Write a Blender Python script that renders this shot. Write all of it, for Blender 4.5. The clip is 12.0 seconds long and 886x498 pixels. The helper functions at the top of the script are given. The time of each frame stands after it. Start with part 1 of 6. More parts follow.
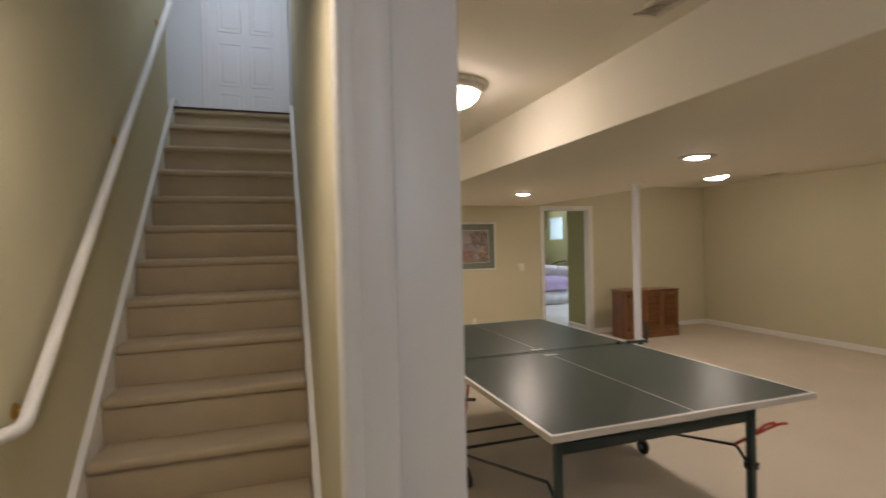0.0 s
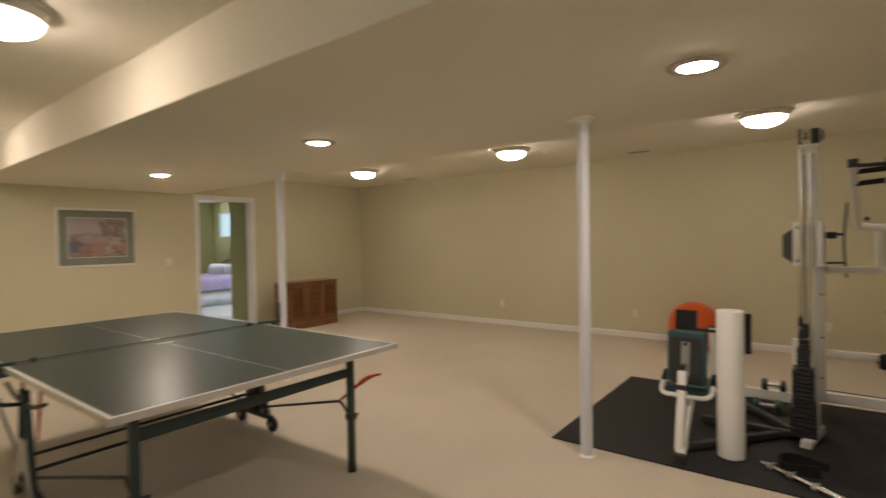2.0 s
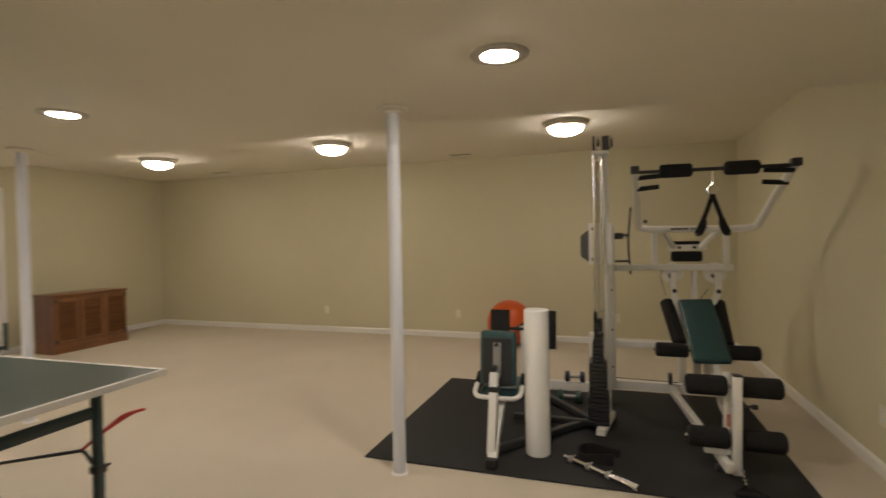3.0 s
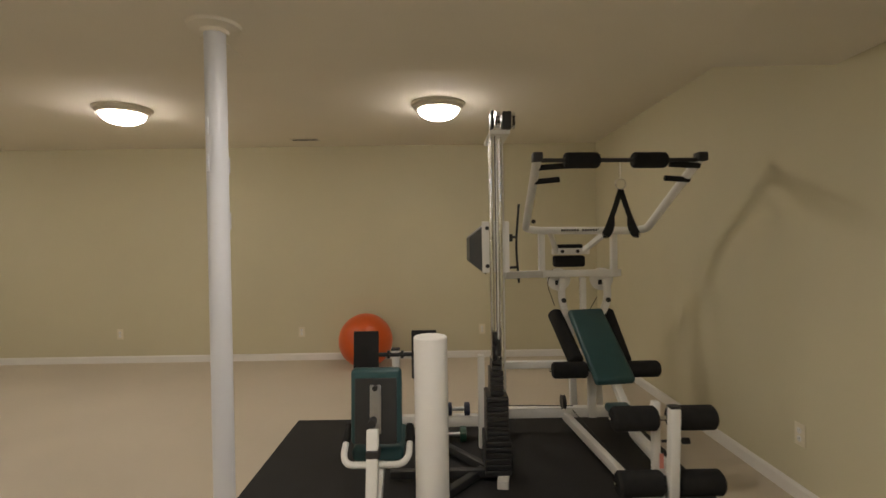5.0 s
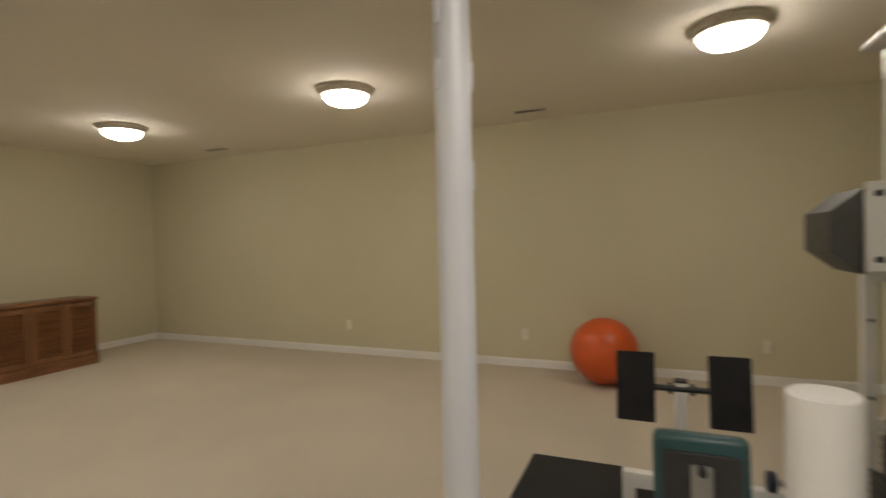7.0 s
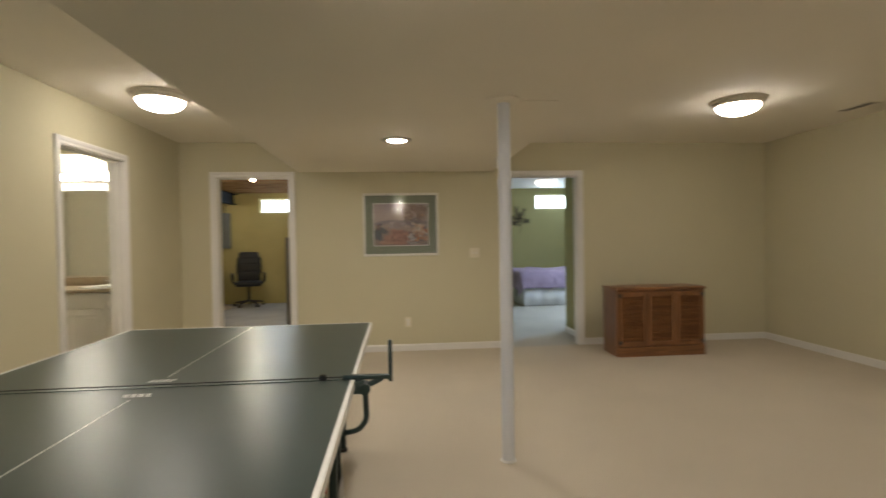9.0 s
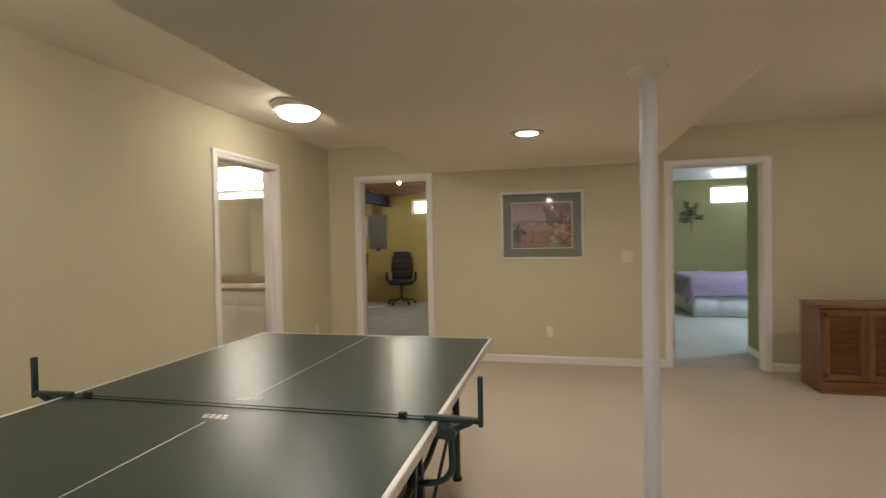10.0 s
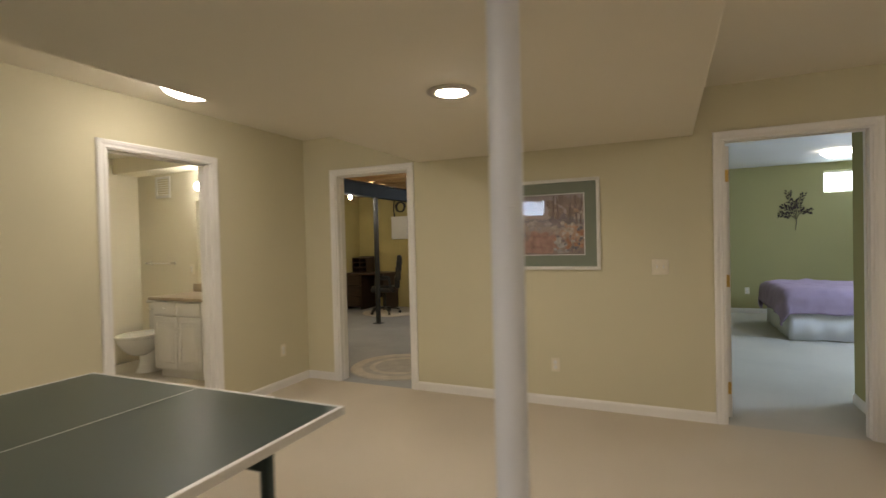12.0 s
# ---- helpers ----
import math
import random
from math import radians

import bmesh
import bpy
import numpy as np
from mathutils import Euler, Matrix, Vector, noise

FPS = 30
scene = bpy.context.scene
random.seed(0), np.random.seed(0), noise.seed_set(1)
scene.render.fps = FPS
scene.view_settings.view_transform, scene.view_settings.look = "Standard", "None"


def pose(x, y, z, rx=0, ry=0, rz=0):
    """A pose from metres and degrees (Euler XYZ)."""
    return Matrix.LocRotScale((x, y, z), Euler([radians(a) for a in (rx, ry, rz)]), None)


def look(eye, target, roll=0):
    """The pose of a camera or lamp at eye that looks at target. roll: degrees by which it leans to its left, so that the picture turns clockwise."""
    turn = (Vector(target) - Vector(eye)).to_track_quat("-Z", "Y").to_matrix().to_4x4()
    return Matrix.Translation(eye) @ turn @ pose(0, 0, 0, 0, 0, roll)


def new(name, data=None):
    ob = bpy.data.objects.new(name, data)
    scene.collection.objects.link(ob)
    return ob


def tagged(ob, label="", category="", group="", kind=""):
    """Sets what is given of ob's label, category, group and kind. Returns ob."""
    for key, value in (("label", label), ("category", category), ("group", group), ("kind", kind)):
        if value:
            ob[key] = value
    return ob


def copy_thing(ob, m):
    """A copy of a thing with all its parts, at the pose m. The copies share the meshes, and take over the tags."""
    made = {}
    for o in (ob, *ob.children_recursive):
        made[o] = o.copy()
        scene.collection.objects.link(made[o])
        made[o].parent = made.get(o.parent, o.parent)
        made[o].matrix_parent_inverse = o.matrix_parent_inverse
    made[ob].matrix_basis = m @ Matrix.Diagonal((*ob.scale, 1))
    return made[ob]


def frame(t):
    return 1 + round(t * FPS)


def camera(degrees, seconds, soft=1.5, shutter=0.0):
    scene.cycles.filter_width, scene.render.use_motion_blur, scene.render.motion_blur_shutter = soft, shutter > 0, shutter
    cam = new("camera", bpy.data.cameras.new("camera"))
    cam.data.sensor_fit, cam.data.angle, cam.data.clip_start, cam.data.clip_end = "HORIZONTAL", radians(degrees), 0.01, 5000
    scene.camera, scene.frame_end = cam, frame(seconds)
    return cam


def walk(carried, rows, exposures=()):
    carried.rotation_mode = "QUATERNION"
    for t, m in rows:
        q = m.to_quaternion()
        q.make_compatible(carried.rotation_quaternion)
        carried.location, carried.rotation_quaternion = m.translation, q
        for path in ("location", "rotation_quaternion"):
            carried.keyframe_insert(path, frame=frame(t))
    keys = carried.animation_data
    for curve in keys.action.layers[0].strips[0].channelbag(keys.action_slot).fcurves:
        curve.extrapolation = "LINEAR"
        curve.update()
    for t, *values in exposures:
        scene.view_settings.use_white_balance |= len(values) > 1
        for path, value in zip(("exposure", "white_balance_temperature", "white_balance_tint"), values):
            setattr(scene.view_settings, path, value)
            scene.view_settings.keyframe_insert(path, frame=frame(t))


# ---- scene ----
cam = camera(83.5, 12.0, shutter=0.5)
PATH = [
    (0, (-0.257, -7.06, 1.556), (0.37, -5.161, 1.532), -1.3),
    (0.5, (-0.177, -7.157, 1.478), (0.661, -5.341, 1.454), -1.2),
    (1, (-0.107, -7.235, 1.417), (0.957, -5.542, 1.387), -1.2),
    (1.5, (-0.026, -7.281, 1.385), (1.321, -5.804, 1.352), -1.2),
    (2, (0.097, -7.295, 1.37), (1.693, -6.09, 1.336), -1.1),
    (2.5, (0.282, -7.289, 1.365), (2.06, -6.375, 1.329), -1.2),
    (3, (0.473, -7.298, 1.35), (2.37, -6.664, 1.314), -1.1),
    (3.5, (0.647, -7.241, 1.346), (2.611, -6.868, 1.308), -1.0),
    (3.7, (0.717, -7.196, 1.348), (2.698, -6.922, 1.315), -1.0),
    (5.3, (1.467, -6.835, 1.332), (3.467, -6.861, 1.295), -1.0),
    (5.5, (1.551, -6.778, 1.336), (3.55, -6.805, 1.29), -1.2),
    (6, (1.77, -6.675, 1.32), (3.768, -6.615, 1.276), -1.2),
    (6.5, (1.983, -6.584, 1.295), (3.951, -6.233, 1.255), -1.2),
    (7, (2.152, -6.5, 1.29), (3.995, -5.723, 1.254), -1.4),
    (7.5, (2.267, -6.391, 1.246), (3.832, -5.146, 1.227), -1.1),
    (7.7, (2.268, -6.338, 1.248), (3.682, -4.925, 1.225), -1.0),
    (9.3, (2.518, -5.765, 1.31), (2.466, -3.766, 1.278), -1.1),
    (9.5, (2.545, -5.703, 1.319), (2.374, -3.711, 1.292), -1.2),
    (10, (2.679, -5.468, 1.344), (2.219, -3.521, 1.311), -1.1),
    (10.5, (2.851, -5.203, 1.374), (2.173, -3.322, 1.342), -1.1),
    (11, (3.032, -4.904, 1.374), (2.25, -3.064, 1.347), -1.3),
    (11.5, (3.24, -4.55, 1.381), (2.417, -2.727, 1.355), -1.6),
    (12, (3.409, -4.096, 1.38), (2.585, -2.273, 1.348), -1.4),
]
EXPOSURES = ((0.0, 0.0, 6650, 17), (1.5, 0.08, 6900, 16), (3.0, 0.15, 6600, 11), (6.0, 0.1, 6350, 10), (9.5, 0.0, 6350, 8), (12.0, 0.0, 6450, 10))
walk(cam, [(t, look(eye, target, roll)) for t, eye, target, roll in PATH], exposures=EXPOSURES)

# ---- world and light ----
world = bpy.data.worlds.new("world")
scene.world = world
world.use_nodes = True
wn = world.node_tree.nodes
sky = wn.new("ShaderNodeTexSky")
sky.sky_type = 'NISHITA'
sky.sun_disc = False
sky.sun_elevation, sky.sun_rotation = radians(40), radians(150)
world.node_tree.links.new(sky.outputs[0], wn["Background"].inputs[0])
wn["Background"].inputs[1].default_value = 0.15
LAMP_HIGH = 34.0     # glowing glass of the bowls on the high ceiling
LAMP_LOW = 255.0      # recessed lamps in the dropped ceiling


def area(name, m, sx, sy, power, color):
    d = bpy.data.lights.new(name, 'AREA')
    d.shape, d.size, d.size_y, d.energy, d.color = 'RECTANGLE', sx, sy, power, color
    ob = new(name, d)
    ob.matrix_world = m
    return ob


YS_ = -8.72
# daylight in the openings: bedroom window, store room window
# added cool lamp high over the stair, with no window built for it
area("added_daylight_upstairs", look((-0.75, -3.2, 5.05), (-0.6, -1.6, 3.6)), 1.0, 1.4, 34, (0.66, 0.79, 1.0))
area("daylight_south", look((0.10, YS_ + 0.02, 2.17), (0.10, 0, 0.9)), 0.85, 0.36, 9, (0.62, 0.76, 1.0))
area("daylight_bedroom", look((6.3, 5.93, 2.2), (5.6, 2.0, 0.0)), 0.85, 0.34, 22, (0.66, 0.80, 1.0))
# added lamp in an assumed, unseen east window, to brighten bed and carpet
area("added_daylight_bedroom_east", look((7.17, 2.3, 1.9), (4.6, 2.6, 0.0)), 1.1, 0.6, 68, (0.62, 0.77, 1.0))
area("daylight_store", look((-0.07, 5.18, 2.11), (0.0, 1.0, 0.0)), 0.9, 0.3, 9, (0.75, 0.86, 1.0))

# ---- materials ----


def mat(name, color, rough=0.6, metal=0.0, var=0.08, scale=6.0, fine=90.0, bump=0.15, depth=0.002, coat=0.0, spec=0.5, finevar=0.05, stretch=(1, 1, 1), emit=None, strength=0.0, rvar=0.07):
    m = bpy.data.materials.new(name)
    m.use_nodes = True
    nt = m.node_tree
    N, L = nt.nodes, nt.links
    b = N["Principled BSDF"]
    b.inputs["Roughness"].default_value = rough
    b.inputs["Metallic"].default_value = metal
    b.inputs["Coat Weight"].default_value = coat
    b.inputs["Specular IOR Level"].default_value = spec
    tc = N.new("ShaderNodeTexCoord")
    mp = N.new("ShaderNodeMapping")
    mp.inputs["Scale"].default_value = stretch
    L.new(tc.outputs["Object"], mp.inputs[0])
    n1, n2 = N.new("ShaderNodeTexNoise"), N.new("ShaderNodeTexNoise")
    n1.inputs["Scale"].default_value, n2.inputs["Scale"].default_value = scale, fine
    n1.inputs["Detail"].default_value, n2.inputs["Detail"].default_value = 4, 3
    for n in (n1, n2):
        L.new(mp.outputs[0], n.inputs["Vector"])
    r1 = N.new("ShaderNodeMapRange")
    r1.inputs["From Min"].default_value, r1.inputs["From Max"].default_value = 0.3, 0.7
    r1.inputs["To Min"].default_value, r1.inputs["To Max"].default_value = 1 - var, 1 + var
    L.new(n1.outputs[0], r1.inputs[0])
    r2 = N.new("ShaderNodeMapRange")
    r2.inputs["From Min"].default_value, r2.inputs["From Max"].default_value = 0.3, 0.7
    r2.inputs["To Min"].default_value, r2.inputs["To Max"].default_value = 1 - finevar, 1 + finevar
    L.new(n2.outputs[0], r2.inputs[0])
    mu = N.new("ShaderNodeMath")
    mu.operation = 'MULTIPLY'
    L.new(r1.outputs[0], mu.inputs[0])
    L.new(r2.outputs[0], mu.inputs[1])
    mx = N.new("ShaderNodeVectorMath")
    mx.operation = 'SCALE'
    mx.inputs[0].default_value = color[:3]
    L.new(mu.outputs[0], mx.inputs["Scale"])
    L.new(mx.outputs[0], b.inputs["Base Color"])
    rr = N.new("ShaderNodeMapRange")
    rr.inputs["To Min"].default_value, rr.inputs["To Max"].default_value = max(0, rough - rvar), min(1, rough + rvar)
    L.new(n1.outputs[0], rr.inputs[0])
    L.new(rr.outputs[0], b.inputs["Roughness"])
    if bump:
        bp = N.new("ShaderNodeBump")
        bp.inputs["Strength"].default_value, bp.inputs["Distance"].default_value = bump, depth
        L.new(n2.outputs[0], bp.inputs["Height"])
        L.new(bp.outputs[0], b.inputs["Normal"])
    if emit:
        b.inputs["Emission Color"].default_value = (*emit, 1)
        b.inputs["Emission Strength"].default_value = strength
    return m


M_WALL = mat("beige_wall_paint", (0.605, 0.56, 0.395), 0.75, var=0.02, scale=1.5, fine=260, bump=0.12, depth=0.001, finevar=0.015)
M_CEIL = mat("ceiling_paint", (0.80, 0.75, 0.64), 0.85, var=0.015, scale=1.2, fine=220, bump=0.12, depth=0.001, finevar=0.015)
M_SOFF = mat("soffit_paint", (0.80, 0.75, 0.64), 0.85, var=0.015, scale=1.2, fine=220, bump=0.12, depth=0.001, finevar=0.015)
M_TRIM = mat("white_trim_paint", (0.80, 0.78, 0.75), 0.38, var=0.02, scale=3, fine=150, bump=0.05, finevar=0.01)
M_CARPET = mat("cream_carpet", (0.63, 0.56, 0.455), 0.95, var=0.03, scale=1.6, fine=330, bump=0.8, depth=0.006, spec=0.1, finevar=0.16)
M_STAIRCARPET = mat("stair_carpet", (0.52, 0.42, 0.285), 0.95, var=0.07, scale=4, fine=380, bump=0.8, depth=0.006, spec=0.1, finevar=0.16)
M_WHITE = mat("white_gloss", (0.80, 0.79, 0.77), 0.35, var=0.03, scale=4, fine=120, bump=0.03)
M_POLE = mat("white_enamel", (0.66, 0.67, 0.71), 0.38, var=0.015, scale=3, fine=400, bump=0.0, finevar=0.01)
M_BLACK = mat("black_powder_coat", (0.025, 0.026, 0.028), 0.45, var=0.1, scale=20, fine=300, bump=0.1)
M_GREENSTEEL = mat("dark_green_steel", (0.022, 0.042, 0.040), 0.4, var=0.1, scale=15, fine=300, bump=0.08)
M_TABLE = mat("table_tennis_green", (0.022, 0.040, 0.038), 0.33, var=0.015, scale=0.8, fine=40, bump=0.0, finevar=0.01, rvar=0.01)
M_LINE = mat("white_line_paint", (0.72, 0.72, 0.70), 0.4, var=0.03, bump=0)
M_FOAM = mat("black_foam", (0.018, 0.018, 0.018), 0.85, var=0.15, scale=30, fine=500, bump=0.5, depth=0.001, spec=0.2)
M_RUBBER = mat("black_rubber_mat", (0.022, 0.022, 0.023), 0.75, var=0.2, scale=5, fine=260, bump=0.5, depth=0.002, spec=0.3, finevar=0.25)
M_PLASTIC = mat("black_plastic", (0.02, 0.02, 0.021), 0.4, var=0.1, bump=0.05)
M_TEAL = mat("teal_vinyl", (0.020, 0.066, 0.072), 0.42, var=0.08, scale=10, fine=250, bump=0.25, depth=0.001)
M_GYM = mat("white_powder_coat", (0.78, 0.77, 0.74), 0.35, var=0.03, scale=8, fine=250, bump=0.06)
M_CHROME = mat("chrome", (0.75, 0.75, 0.75), 0.15, metal=1.0, var=0.03, bump=0)
M_STEEL = mat("grey_steel", (0.42, 0.42, 0.42), 0.35, metal=0.9, var=0.06, scale=8, bump=0.05)
M_RED = mat("red_plastic", (0.45, 0.03, 0.02), 0.4, var=0.05, bump=0.03)
M_ORANGE = mat("orange_rubber", (0.62, 0.10, 0.018), 0.33, var=0.05, scale=5, fine=120, bump=0.06)
M_PAPER = mat("white_foam", (0.83, 0.82, 0.80), 0.6, var=0.015, scale=3, fine=500, bump=0.05, depth=0.0006, finevar=0.015)
M_GLOW = mat("lamp_glass_lit", (0.9, 0.88, 0.82), 0.3, bump=0, emit=(1.0, 0.89, 0.77), strength=LAMP_HIGH)
M_GLOWLOW = mat("recessed_glass_lit", (0.9, 0.88, 0.82), 0.3, bump=0, emit=(1.0, 0.89, 0.77), strength=LAMP_LOW)
M_CANRING = mat("satin_lamp_ring", (0.50, 0.47, 0.42), 0.5, var=0.02, bump=0)
M_RIM = mat("lamp_rim_paint", (0.66, 0.61, 0.52), 0.35, var=0.02, bump=0)
M_OUTLET = mat("ivory_plastic", (0.74, 0.68, 0.54), 0.35, var=0.02, bump=0)
M_GREEN = mat("green_wall_paint", (0.345, 0.32, 0.14), 0.75, var=0.02, scale=1.5, fine=260, bump=0.12, depth=0.001, finevar=0.015)
M_WHITEWALL = mat("white_wall_paint", (0.78, 0.78, 0.76), 0.7, var=0.015, scale=1.5, fine=260, bump=0.1, depth=0.001, finevar=0.015)
M_CREAM = mat("cream_bath_paint", (0.76, 0.71, 0.57), 0.6, var=0.02, scale=1.5, fine=260, bump=0.1, depth=0.001, finevar=0.015)


def wood(name, c1, c2, rough=0.45, axis=0):
    m = bpy.data.materials.new(name)
    m.use_nodes = True
    N, L = m.node_tree.nodes, m.node_tree.links
    b = N["Principled BSDF"]
    b.inputs["Roughness"].default_value = rough
    tc, mp = N.new("ShaderNodeTexCoord"), N.new("ShaderNodeMapping")
    s = [14.0, 14.0, 14.0]
    s[axis] = 1.1
    mp.inputs["Scale"].default_value = s
    L.new(tc.outputs["Object"], mp.inputs[0])
    n1, n2 = N.new("ShaderNodeTexNoise"), N.new("ShaderNodeTexNoise")
    n1.inputs["Scale"].default_value, n1.inputs["Detail"].default_value, n1.inputs["Distortion"].default_value = 1.6, 6, 1.2
    n2.inputs["Scale"].default_value, n2.inputs["Detail"].default_value = 14, 4
    L.new(mp.outputs[0], n1.inputs["Vector"])
    L.new(mp.outputs[0], n2.inputs["Vector"])
    ad = N.new("ShaderNodeMath")
    ad.operation = 'MULTIPLY_ADD'
    ad.inputs[1].default_value = 0.35
    L.new(n2.outputs[0], ad.inputs[0])
    L.new(n1.outputs[0], ad.inputs[2])
    cr = N.new("ShaderNodeValToRGB")
    cr.color_ramp.elements[0].position, cr.color_ramp.elements[0].color = 0.42, (*c1, 1)
    cr.color_ramp.elements[1].position, cr.color_ramp.elements[1].color = 0.92, (*c2, 1)
    L.new(ad.outputs[0], cr.inputs[0])
    L.new(cr.outputs[0], b.inputs["Base Color"])
    bp = N.new("ShaderNodeBump")
    bp.inputs["Strength"].default_value, bp.inputs["Distance"].default_value = 0.25, 0.0015
    L.new(ad.outputs[0], bp.inputs["Height"])
    L.new(bp.outputs[0], b.inputs["Normal"])
    return m


M_OAK = wood("dark_oak_along", (0.12, 0.050, 0.020), (0.32, 0.145, 0.058), 0.32, 0)
M_OAKV = wood("dark_oak_up", (0.11, 0.045, 0.018), (0.28, 0.125, 0.050), 0.32, 2)

# ---- mesh helpers ----


def box(bm, x0, x1, y0, y1, z0, z1, m=None):
    g = bmesh.ops.create_cube(bm, size=1)
    t = Matrix.Translation(((x0 + x1) / 2, (y0 + y1) / 2, (z0 + z1) / 2)) @ Matrix.Diagonal((abs(x1 - x0), abs(y1 - y0), abs(z1 - z0), 1))
    bmesh.ops.transform(bm, matrix=(m @ t) if m else t, verts=g["verts"])
    return g["verts"]


def rbox(bm, x0, x1, y0, y1, z0, z1, r=0.004, seg=2, m=None):
    """A box with rounded edges."""
    b2 = bmesh.new()
    box(b2, x0, x1, y0, y1, z0, z1)
    bmesh.ops.bevel(b2, geom=b2.edges[:], offset=r, segments=seg, affect='EDGES', profile=0.5)
    if m:
        bmesh.ops.transform(b2, matrix=m, verts=b2.verts[:])
    merge(bm, b2)


def merge(bm, other):
    me = bpy.data.meshes.new("tmp")
    other.to_mesh(me)
    other.free()
    bm.from_mesh(me)
    bpy.data.meshes.remove(me)


def rod(bm, a, b, r, seg=12, r2=None):
    """A round bar from a to b."""
    a, b = Vector(a), Vector(b)
    d = b - a
    m = Matrix.Translation((a + b) / 2) @ d.to_track_quat('Z', 'Y').to_matrix().to_4x4()
    g = bmesh.ops.create_cone(bm, cap_ends=True, segments=seg, radius1=r, radius2=r if r2 is None else r2, depth=d.length)
    bmesh.ops.transform(bm, matrix=m, verts=g["verts"])


def bar(bm, a, b, w, h, up=(0, 0, 1), r=0.004):
    """A square tube from a to b, w wide and h high, with rounded edges."""
    a, b = Vector(a), Vector(b)
    d = (b - a)
    z = d.normalized()
    x = Vector(up).cross(z)
    if x.length < 1e-4:
        x = Vector((1, 0, 0)).cross(z) if abs(z.x) < 0.9 else Vector((0, 1, 0)).cross(z)
    x.normalize()
    y = z.cross(x)
    m = Matrix((x, y, z)).transposed().to_4x4()
    m.translation = (a + b) / 2
    rbox(bm, -w / 2, w / 2, -h / 2, h / 2, -d.length / 2, d.length / 2, r, 2, m)


def bend(bm, pts, r, seg=10, close=False):
    """A round tube along a line of points, with mitred joints."""
    pts = [Vector(p) for p in pts]
    n = len(pts)
    rings = []
    ref = None
    for i, p in enumerate(pts):
        if i == 0:
            d = pts[1] - p
        elif i == n - 1:
            d = p - pts[i - 1]
        else:
            d = (pts[i + 1] - p).normalized() + (p - pts[i - 1]).normalized()
        d.normalize()
        if ref is None:
            ref = d.orthogonal().normalized()
        ref = (ref - d * ref.dot(d)).normalized()
        s = d.cross(ref)
        rings.append([bm.verts.new(p + r * (math.cos(2 * math.pi * k / seg) * ref + math.sin(2 * math.pi * k / seg) * s)) for k in range(seg)])
    for i in range(n - 1):
        for k in range(seg):
            bm.faces.new((rings[i][k], rings[i][(k + 1) % seg], rings[i + 1][(k + 1) % seg], rings[i + 1][k]))
    bm.faces.new(rings[0][::-1])
    bm.faces.new(rings[-1])


def arc(pts, r=0.04, n=5):
    """The line of points with its corners rounded by r."""
    pts = [Vector(p) for p in pts]
    out = [pts[0]]
    for i in range(1, len(pts) - 1):
        a, p, b = pts[i - 1], pts[i], pts[i + 1]
        u, v = (a - p), (b - p)
        k = min(r, u.length * 0.45, v.length * 0.45)
        s, e = p + u.normalized() * k, p + v.normalized() * k
        for j in range(n + 1):
            t = j / n
            out.append((1 - t) ** 2 * s + 2 * t * (1 - t) * p + t * t * e)
    out.append(pts[-1])
    return out


def lathe(bm, prof, seg=32, m=None, cap=True):
    """Turns (radius, height) pairs round z."""
    rings = []
    for r, z in prof:
        ring = [bm.verts.new((r * math.cos(2 * math.pi * k / seg), r * math.sin(2 * math.pi * k / seg), z)) for k in range(seg)]
        rings.append(ring)
    for a, b in zip(rings, rings[1:]):
        for k in range(seg):
            bm.faces.new((a[k], a[(k + 1) % seg], b[(k + 1) % seg], b[k]))
    if cap:
        bm.faces.new(rings[0][::-1])
        bm.faces.new(rings[-1])
    if m:
        bmesh.ops.transform(bm, matrix=m, verts=[v for ring in rings for v in ring])


def extrude(bm, pts, y0, y1, m=None):
    """A prism: the (x, z) outline drawn between y0 and y1."""
    a = [bm.verts.new((x, y0, z)) for x, z in pts]
    b = [bm.verts.new((x, y1, z)) for x, z in pts]
    n = len(pts)
    bm.faces.new(a)
    bm.faces.new(b[::-1])
    for i in range(n):
        bm.faces.new((a[i], b[i], b[(i + 1) % n], a[(i + 1) % n]))
    if m:
        bmesh.ops.transform(bm, matrix=m, verts=a + b)


def part(name, bm, material, parent=None, label="", smooth=True):
    bmesh.ops.recalc_face_normals(bm, faces=bm.faces[:])
    me = bpy.data.meshes.new(name)
    if smooth:
        for f in bm.faces:
            f.smooth = True
        for e in bm.edges:
            if len(e.link_faces) == 2 and e.calc_face_angle(0) > 0.7:
                e.smooth = False
    bm.to_mesh(me)
    bm.free()
    me.materials.append(material)
    ob = new(name, me)
    if parent:
        ob.parent = parent
    if label:
        tagged(ob, label)
    return ob


def thing(name, x, y, z, label, category, group="", rz=0.0, kind=""):
    ob = new(name)
    ob.empty_display_size = 0.1
    ob.matrix_world = pose(x, y, z, 0, 0, rz)
    return tagged(ob, label, category, group, kind)


def structure(name, bm, material, label, category, smooth=False):
    return tagged(part(name, bm, material, None, "", smooth), label, category, "", "structure")


